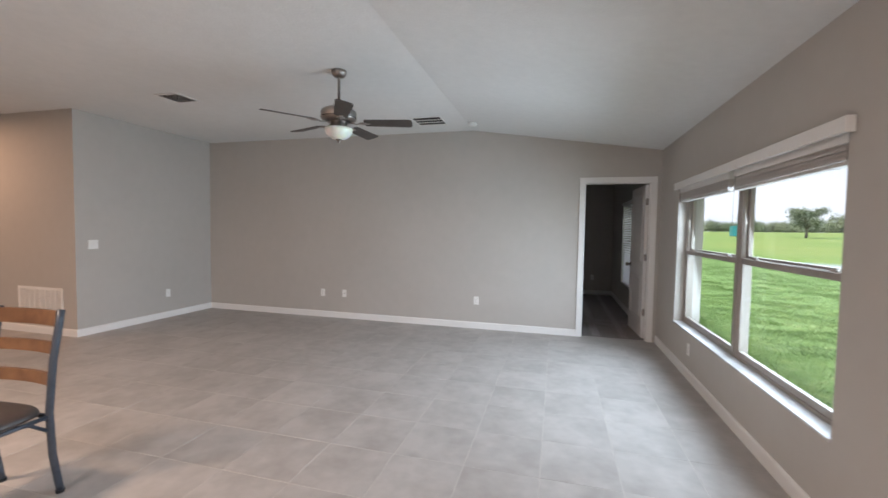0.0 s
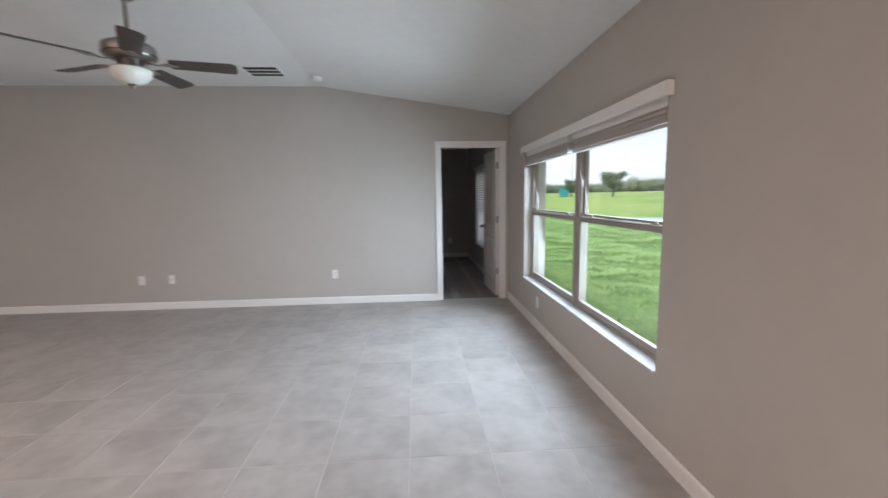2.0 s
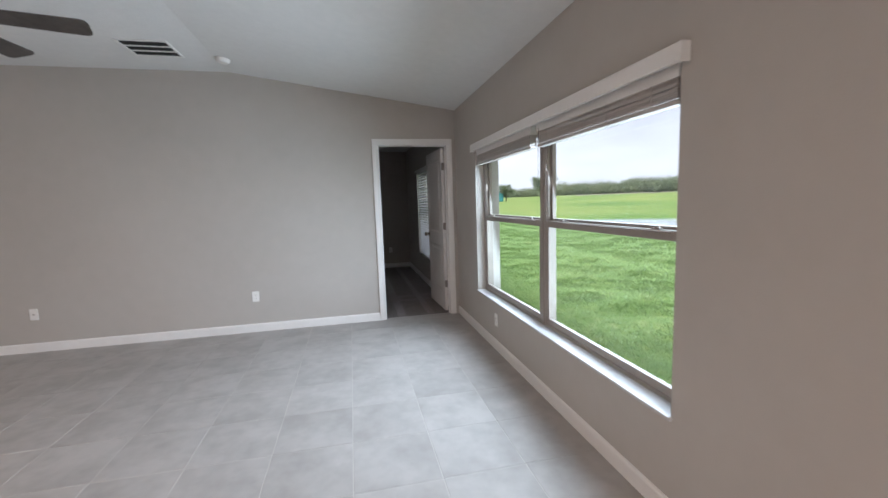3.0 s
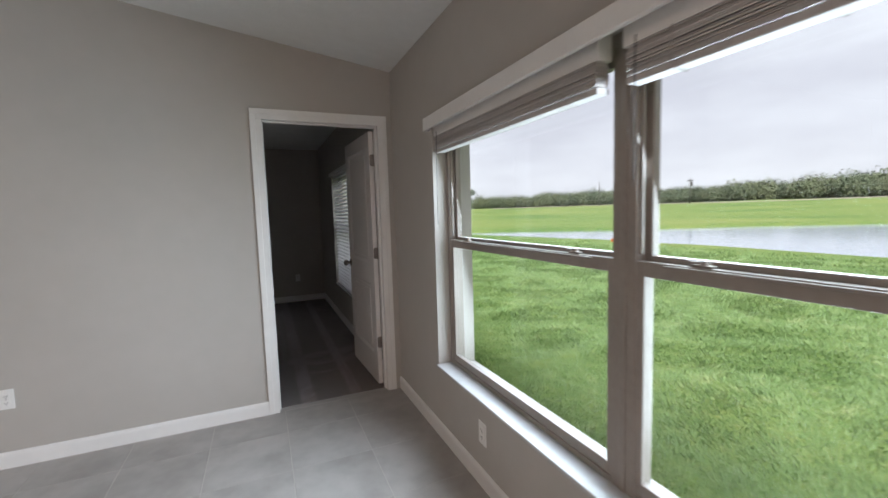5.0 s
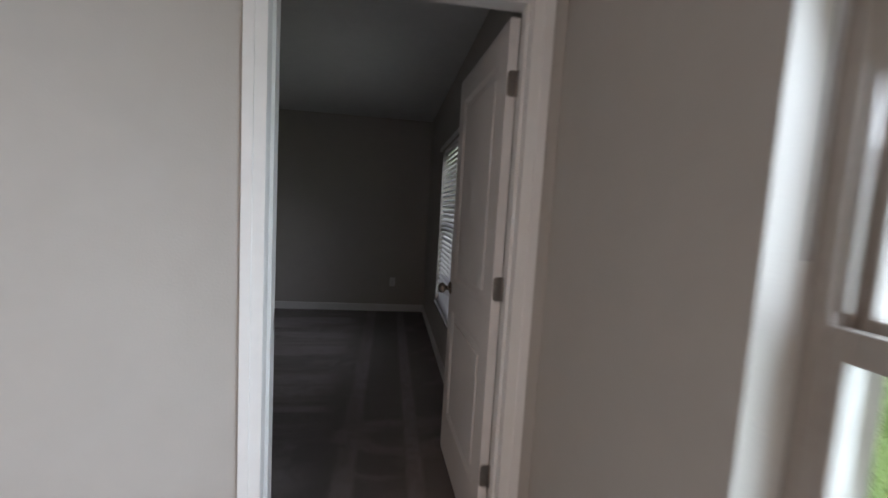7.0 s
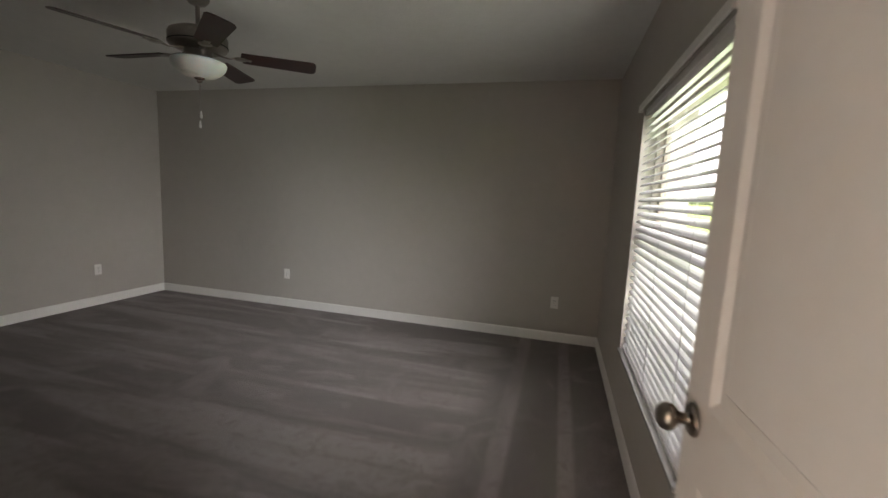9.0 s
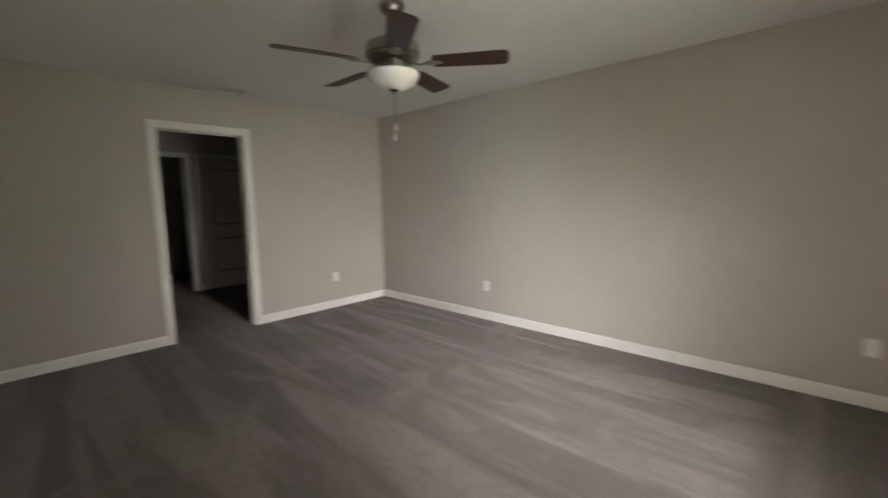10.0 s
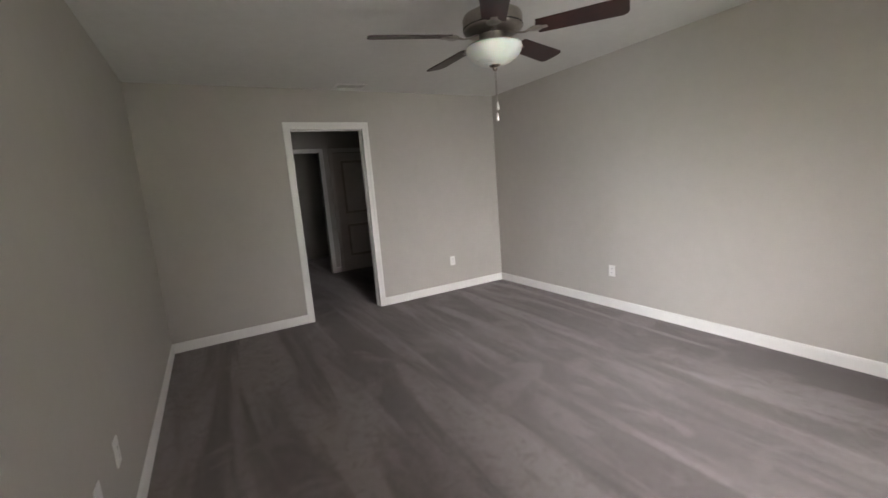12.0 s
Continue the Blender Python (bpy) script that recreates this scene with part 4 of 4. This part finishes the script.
# ---- dining chair ----
def dining_chair(m):
    """Faces local -y; the back leans to +y."""
    ob = thing("dining_chair", "blue-grey steel dining chair with wooden slat back and brown seat", "chair", m)
    for x in (-0.205, 0.205):
        post = [(x, 0.205, 0.012), (x, 0.175, 0.22), (x, 0.165, 0.44), (x * 1.02, 0.185, 0.70), (x * 1.04, 0.228, 0.968)]
        pts = []
        for a, b in zip(post, post[1:]):
            for k in range(4):
                pts.append(tuple(a[i] + (b[i] - a[i]) * k / 4 for i in range(3)))
        pts.append(post[-1])
        part("back_leg", tube(pts, 0.0175, 8), STEEL, ob, "", True)
        part("front_leg", tube([(x, -0.215, 0.012), (x, -0.195, 0.25), (x, -0.185, 0.435)], 0.016, 8), STEEL, ob, "", True)
        part("foot_cap", lathe([(0, 0), (0.019, 0), (0.020, 0.016), (0.0, 0.017)], 14, Matrix.Translation((x, 0.205, 0))), DARK, ob)
        part("foot_cap", lathe([(0, 0), (0.019, 0), (0.020, 0.016), (0.0, 0.017)], 14, Matrix.Translation((x, -0.215, 0))), DARK, ob)
        part("brace", tube([(x, 0.172, 0.34), (x, 0.08, 0.415), (x, 0.02, 0.432)], 0.009, 8), STEEL, ob, "", True)
        part("side_rail", tube([(x, -0.185, 0.425), (x, 0.165, 0.425)], 0.012, 8), STEEL, ob, "", True)
    for y in (-0.185, 0.165):
        part("cross_rail", tube([(-0.205, y, 0.425), (0.205, y, 0.425)], 0.012, 8), STEEL, ob, "", True)
    seat, rings = bmesh.new(), []
    for z, k in ((0.438, 0.93), (0.446, 1.0), (0.462, 1.0), (0.476, 0.95), (0.484, 0.82), (0.488, 0.55)):
        ring = []
        for i in range(36):
            a = 2 * math.pi * i / 36
            c, sn = math.cos(a), math.sin(a)
            ring.append(seat.verts.new((0.222 * k * math.copysign(abs(c) ** 0.55, c), -0.030 + 0.200 * k * math.copysign(abs(sn) ** 0.55, sn), z)))
        rings.append(ring)
    for a, b in zip(rings, rings[1:]):
        for i in range(36):
            seat.faces.new((a[i], a[(i + 1) % 36], b[(i + 1) % 36], b[i]))
    seat.faces.new(rings[0][::-1])
    seat.faces.new(rings[-1])
    part("seat", seat, SEAT, ob, "dark brown padded seat", True)
    for z, y, h in ((0.922, 0.216, 0.078), (0.772, 0.195, 0.060), (0.615, 0.175, 0.062)):
        bm = bmesh.new()
        n = 8
        rows = []
        for k in range(n + 1):
            x = -0.198 + 0.396 * k / n
            c = 0.020 * (1 - (2 * k / n - 1) ** 2)
            rows.append([bm.verts.new((x, y + c + dy, z + dzz)) for dy, dzz in ((-0.009, -h / 2), (0.009, -h / 2), (0.012, h / 2), (-0.006, h / 2))])
        for a, b in zip(rows, rows[1:]):
            for i in range(4):
                bm.faces.new((a[i], a[(i + 1) % 4], b[(i + 1) % 4], b[i]))
        bm.faces.new(rows[0][::-1])
        bm.faces.new(rows[-1])
        bmesh.ops.recalc_face_normals(bm, faces=bm.faces)
        part("back_slat", bm, SLATW, ob, "reddish brown wooden back slat")
    return ob


dining_chair(pose(-2.575, 1.875, 0.0, 0, 0, 3))


# ---- outdoors ----
POND = [(13.2, 35), (15.4, 30), (16.6, 26.8), (17.9, 23.3), (18.8, 19.2), (19.2, 15), (19.0, 9.5), (19.6, -6), (26, -25), (60, -32), (80, -8), (64, 10), (46, 19), (39, 24.5), (29, 28.7), (23.5, 32.5), (18, 36.8), (14.6, 37.6)]


def pond_distance(x, y):
    """Signed distance to the shore, below zero in the water."""
    best, inside = np.full(x.shape, 1e9), np.zeros(x.shape, bool)
    for (ax, ay), (bx, by) in zip(POND, POND[1:] + POND[:1]):
        dx, dy = bx - ax, by - ay
        t = np.clip(((x - ax) * dx + (y - ay) * dy) / (dx * dx + dy * dy), 0, 1)
        best = np.minimum(best, np.hypot(x - ax - t * dx, y - ay - t * dy))
        with np.errstate(divide="ignore", invalid="ignore"):
            inside ^= ((ay > y) != (by > y)) & (x < dx * (y - ay) / (dy if dy else 1e-9) + ax)
    return np.where(inside, -best, best)


def ground_height(x, y):
    d = pond_distance(x, y)
    base = -0.22 - 0.12 * np.clip((x - 3) / 18, 0, 1) ** 1.5
    wave = 0.04 * np.sin(x * 0.31 + 1) * np.cos(y * 0.27) + 2.7 * np.clip((np.hypot(x, y) - 62) / 125, 0, 1) ** 1.3
    shore = np.clip((1.6 - d) / 3.2, 0, 1)
    bank = shore * shore * (3 - 2 * shore)
    return np.where(x < 2.5, base, base + wave * np.clip((x - 2.5) / 4, 0, 1)) - 0.9 * bank


def ground_sheet():
    axis = np.concatenate([-np.geomspace(2400, 60, 14), np.arange(-44, 104, 1.0), np.geomspace(108, 2400, 16)])
    gx, gy = np.meshgrid(axis, axis, indexing="ij")
    gz = ground_height(gx, gy)
    n = len(axis)
    verts = np.stack([gx, gy, gz], -1).reshape(-1, 3)
    i = np.arange((n - 1) * n).reshape(n - 1, n)[:, :-1].ravel()
    faces = np.stack([i, i + n, i + n + 1, i + 1], -1)
    me = bpy.data.meshes.new("ground")
    me.from_pydata(verts.tolist(), [], faces.tolist())
    me.materials.append(LAWN)
    me.polygons.foreach_set("use_smooth", [True] * len(me.polygons))
    return tagged(new("ground", me), "mown green lawn and field round the pond", "lawn", kind="structure")


ground_sheet()
bm = bmesh.new()
bm.faces.new([bm.verts.new((x, y, -0.60)) for x, y in ((2.5, -40), (100, -40), (100, 60), (2.5, 60))])
setting("water", bm, WATER, "still grey pond water mirroring the sky", "pond")

bm = bmesh.new()
ring = []
for k in range(61):
    a = radians(30 + 80 * k / 60)
    r = 172 + 9 * math.sin(k * 0.21)
    ring.append([bm.verts.new((r2 * math.sin(a), r2 * math.cos(a), 0.04 + float(ground_height(np.array([r2 * math.sin(a)]), np.array([r2 * math.cos(a)]))[0]))) for r2 in (r, r + 9)])
for a, b in zip(ring, ring[1:]):
    bm.faces.new((a[0], a[1], b[1], b[0]))
setting("field_track", bm, DIRT, "pale dry track along the edge of the field", "track")


def far_woods():
    """An uneven belt of trees beyond the field, as many small leaf sprays."""
    rng = np.random.default_rng(4)
    cs, ss, ns = [], [], []
    for k in range(460):
        az = radians(-10 + 125 * (k + rng.uniform(0, 1)) / 460)
        dg = math.degrees(az)
        far = 250 if dg < 28 else 190
        r = far + rng.uniform(0, 22)
        h = rng.uniform(6.4, 8.2) * (1.0 if dg > 36 else 0.85) * (1.0 + 0.25 * min(max((dg - 55) / 15, 0), 1)) * (1.22 if rng.uniform() < 0.10 else 1.0)
        x, y = r * math.sin(az), r * math.cos(az)
        z = float(ground_height(np.array([x]), np.array([y]))[0]) - 0.2
        w = h * rng.uniform(0.34, 0.50)
        m = 900
        d = rng.normal(0, 1, (m, 3))
        d /= np.linalg.norm(d, axis=1, keepdims=True)
        lump = 1 + 0.16 * np.sin(d[:, :1] * 5 + k) * np.sin(d[:, 1:2] * 4 + 2 * k) + 0.10 * np.sin(d[:, 2:] * 7 + 3 * k)
        c = d * lump * rng.uniform(0.45, 1.0, (m, 1)) * [w * 1.25, w * 1.25, h * 0.50] + [0, 0, h * 0.42]
        c[:, 2] = np.clip(c[:, 2], 0.1, h)
        cs.append(c + [x, y, z])
        ns.append(d * [1, 1, 0.8] + [0, 0, 0.8] + rng.normal(0, 0.45, (m, 3)))
        ss.append(rng.uniform(0.18, 0.36, m) * h / 8)
    c, s = np.concatenate(cs), np.concatenate(ss)[:, None]
    n = len(c)
    face = np.concatenate(ns)
    u = np.cross(face, rng.normal(0, 1, (n, 3)))
    u = u / np.linalg.norm(u, axis=1, keepdims=True) * s
    v = np.cross(face / np.linalg.norm(face, axis=1, keepdims=True), u) * 0.8
    co = np.stack([c - u, c + v, c + u, c - v], 1).reshape(-1, 3)
    me = bpy.data.meshes.new("far_woods")
    me.vertices.add(4 * n)
    me.vertices.foreach_set("co", co.ravel())
    me.loops.add(4 * n)
    me.loops.foreach_set("vertex_index", np.arange(4 * n))
    me.polygons.add(n)
    me.polygons.foreach_set("loop_start", np.arange(0, 4 * n, 4))
    me.update(calc_edges=True)
    me.materials.append(FOLIAGE)
    return tagged(new("far_woods", me), "distant belt of mixed green trees", "woods", kind="stuff")


far_woods()


def tree(x, y, h, seed):
    rng = np.random.default_rng(seed)
    z = float(ground_height(np.array([x]), np.array([y]))[0])
    ob = thing("tree", "broad green oak standing alone in the field", "tree", pose(x, y, z))
    part("trunk", tube([(0, 0, -0.2), (0.05, 0, h * 0.2), (0.1, 0.05, h * 0.4), (0.2, 0.0, h * 0.62)], [h * 0.045, h * 0.035, h * 0.027, h * 0.012], 8), BARK, ob, "", True)
    for k in range(6):
        a = k * 1.05 + rng.uniform(-0.3, 0.3)
        l = h * rng.uniform(0.28, 0.42)
        part("limb", tube([(0.08, 0, h * 0.3), (0.5 * l * math.cos(a), 0.5 * l * math.sin(a), h * 0.47), (l * math.cos(a), l * math.sin(a), h * rng.uniform(0.55, 0.75))], [h * 0.02, h * 0.014, h * 0.006], 6), BARK, ob, "", True)
    n = 6000
    verts, faces = [], []
    hubs = [(h * 0.42 * rng.uniform(0.2, 1) * math.cos(t), h * 0.42 * rng.uniform(0.2, 1) * math.sin(t), h * rng.uniform(0.42, 0.9)) for t in rng.uniform(0, 6.28, 26)]
    for k in range(n):
        c = np.array(hubs[k % 26]) + rng.normal(0, h * 0.065, 3)
        s = h * rng.uniform(0.014, 0.034)
        u, v = rng.normal(0, 1, 3), rng.normal(0, 1, 3)
        u, v = u / np.linalg.norm(u) * s, v / np.linalg.norm(v) * s
        b = len(verts)
        verts += [(c - u).tolist(), (c + v * 0.6).tolist(), (c + u).tolist(), (c - v * 0.6).tolist()]
        faces.append((b, b + 1, b + 2, b + 3))
    me = bpy.data.meshes.new("crown")
    me.from_pydata(verts, [], faces)
    me.materials.append(FOLIAGE)
    crown = new("crown", me)
    crown.parent = ob
    return ob


tree(54, 111, 7.2, 1)
tree(46, 120, 5.0, 2)


def utility_pole(x, y, h, label, arm=True):
    z = float(ground_height(np.array([x]), np.array([y]))[0])
    ob = thing("utility_pole", label, "utility pole", pose(x, y, z))
    part("pole", tube([(0, 0, -0.3), (0, 0, h)], [0.15, 0.10], 8), POLEW, ob, "", True)
    if arm:
        part("crossarm", one(-0.12, 0.12, -1.1, 1.1, h - 0.9, h - 0.6), POLEW, ob)
        part("transformer", lathe([(0, 0), (0.4, 0), (0.42, 1.1), (0.2, 1.25), (0, 1.25)], 12, Matrix.Translation((0.5, 0, h - 2.4))), POLEW, ob)
    return ob


utility_pole(131, 97, 8.4, "dark wooden utility pole before the woods")
utility_pole(112, 118, 8.8, "slim pole before the woods", False)

toilet = thing("portable_toilet", "teal plastic portable toilet far across the field", "portable toilet", pose(44, 121, float(ground_height(np.array([44.0]), np.array([121.0]))[0])))
part("cabin", one(-1.1, 1.1, -1.1, 1.1, 0, 2.4, bevel=0.08), TEAL, toilet)
part("roof", one(-1.2, 1.2, -1.2, 1.2, 2.4, 2.6, bevel=0.08), TEAL, toilet)
part("door", one(-1.14, -1.10, -0.7, 0.7, 0.1, 2.2, bevel=0.02), TEAL, toilet)


def marker_flag(x, y, mat, label):
    z = float(ground_height(np.array([x]), np.array([y]))[0])
    ob = thing("marker_flag", label, "marker flag", pose(x, y, z))
    part("wire", tube([(0, 0, -0.05), (0.01, 0, 0.40)], 0.004, 6), NICKEL, ob)
    part("flag", one(-0.004, 0.004, 0.0, 0.16, 0.27, 0.39), mat, ob)
    return ob


marker_flag(13.3, 15.7, ORANGE, "small orange marker flag in the lawn")
marker_flag(14.4, 15.8, YELLOW, "small yellow marker flag in the lawn")


def grass(n, seed):
    """Blades standing on the lawn outside the windows."""
    rng = np.random.default_rng(seed)
    r = 0.02 + 15.0 * rng.uniform(0, 1, n) ** 1.5 * rng.uniform(0.55, 1.0, n)
    x = OUT + 0.02 + r
    y = 1.5 + r * 0.1 + rng.beta(1.0, 1.25, n) * (12.0 + r * 2.2) - rng.exponential(1.1, n)
    z = ground_height(x, y)
    tuft = np.sin(x * 9.1 + 2.5 * np.sin(y * 3.3)) * np.sin(y * 7.3 + 2.0 * np.sin(x * 4.1)) + 0.25 * np.sin(x * 3.7 + 1.7 * y + 2 * np.sin(y * 1.3))
    h = rng.uniform(0.016, 0.046, n) * np.clip(1 + 0.42 * tuft, 0.3, None) * (1 + r / 22)
    a = rng.uniform(0, 6.283, n)
    w = rng.uniform(0.0025, 0.0050, n) * (1 + r / 5)
    lean = rng.uniform(0.4, 1.5, n) * h
    b = 2.2 * np.sin(x * 2.3 + np.sin(y * 3.1)) + 1.6 * np.cos(y * 2.9 + x) + rng.normal(0, 1.1, n)
    v = np.empty((n, 3, 3))
    v[:, 0] = np.stack([x - w * np.cos(a), y - w * np.sin(a), z - 0.01], -1)
    v[:, 1] = np.stack([x + w * np.cos(a), y + w * np.sin(a), z - 0.01], -1)
    v[:, 2] = np.stack([x + lean * np.cos(b), y + lean * np.sin(b), z + h], -1)
    me = bpy.data.meshes.new("grass")
    me.vertices.add(3 * n)
    me.vertices.foreach_set("co", v.ravel())
    me.loops.add(3 * n)
    me.loops.foreach_set("vertex_index", np.arange(3 * n))
    me.polygons.add(n)
    me.polygons.foreach_set("loop_start", np.arange(0, 3 * n, 3))
    me.update(calc_edges=True)
    me.materials.append(BLADE)
    return tagged(new("grass", me), "short green lawn grass with paler tufts", "grass", kind="stuff")


grass(600000, 9)


# ---- floor tiles ----
PITCH, GAP = 0.4475, 0.0048


def tile_bm():
    s = (PITCH - GAP) / 2
    bm = bmesh.new()
    box(bm, -s, s, -s, s, -0.006, 0.0)
    top = [e for e in bm.edges if all(v.co.z > -0.001 for v in e.verts)]
    bmesh.ops.bevel(bm, geom=top, offset=0.0012, segments=1, affect="EDGES")
    return bm


def tiles():
    me = bpy.data.meshes.new("tile")
    bm = tile_bm()
    bm.to_mesh(me)
    bm.free()
    me.materials.append(TILE)
    s = (PITCH - GAP) / 2
    gx, gy = 0.955 + PITCH / 2, 3.392 + PITCH / 2
    cut, count = [], 0
    rng = random.Random(3)
    for i in range(-24, 2):
        for j in range(-18, 8):
            cx, cy = gx + i * PITCH, gy + j * PITCH
            x0, x1, y0, y1 = max(cx - s, HALL_W), min(cx + s, EAST - 0.002), max(cy - s, SOUTH), min(cy + s, NORTH - 0.002)
            if x1 - x0 < 0.02 or y1 - y0 < 0.02 or (x1 < WEST and y0 > STEP_Y):
                continue
            whole = x1 - x0 > 2 * s - 0.001 and y1 - y0 > 2 * s - 0.001
            near = cx > -5.6 and cy > 0.2
            if whole and near and count < 300:
                count += 1
                t = new("tile", me)
                t.parent = slab
                t.matrix_basis = pose(cx, cy, rng.uniform(-0.0005, 0.0005), rng.uniform(-0.015, 0.015), rng.uniform(-0.015, 0.015), 90 * rng.randrange(4))
            else:
                cut.append((x0, x1, y0, y1, -0.006, 0.0))
    bm = bmesh.new()
    for r in cut:
        box(bm, *r)
    rest = part("tile_edge_rows", bm, TILE, slab)
    tagged(rest, kind="stuff")


tiles()
# threshold strip where tile meets carpet
setting("threshold", one(DOOR[0], DOOR[1], NORTH, NORTH + 0.065, -0.15, 0.001), TILE, "tile edge running into the doorway", "threshold")
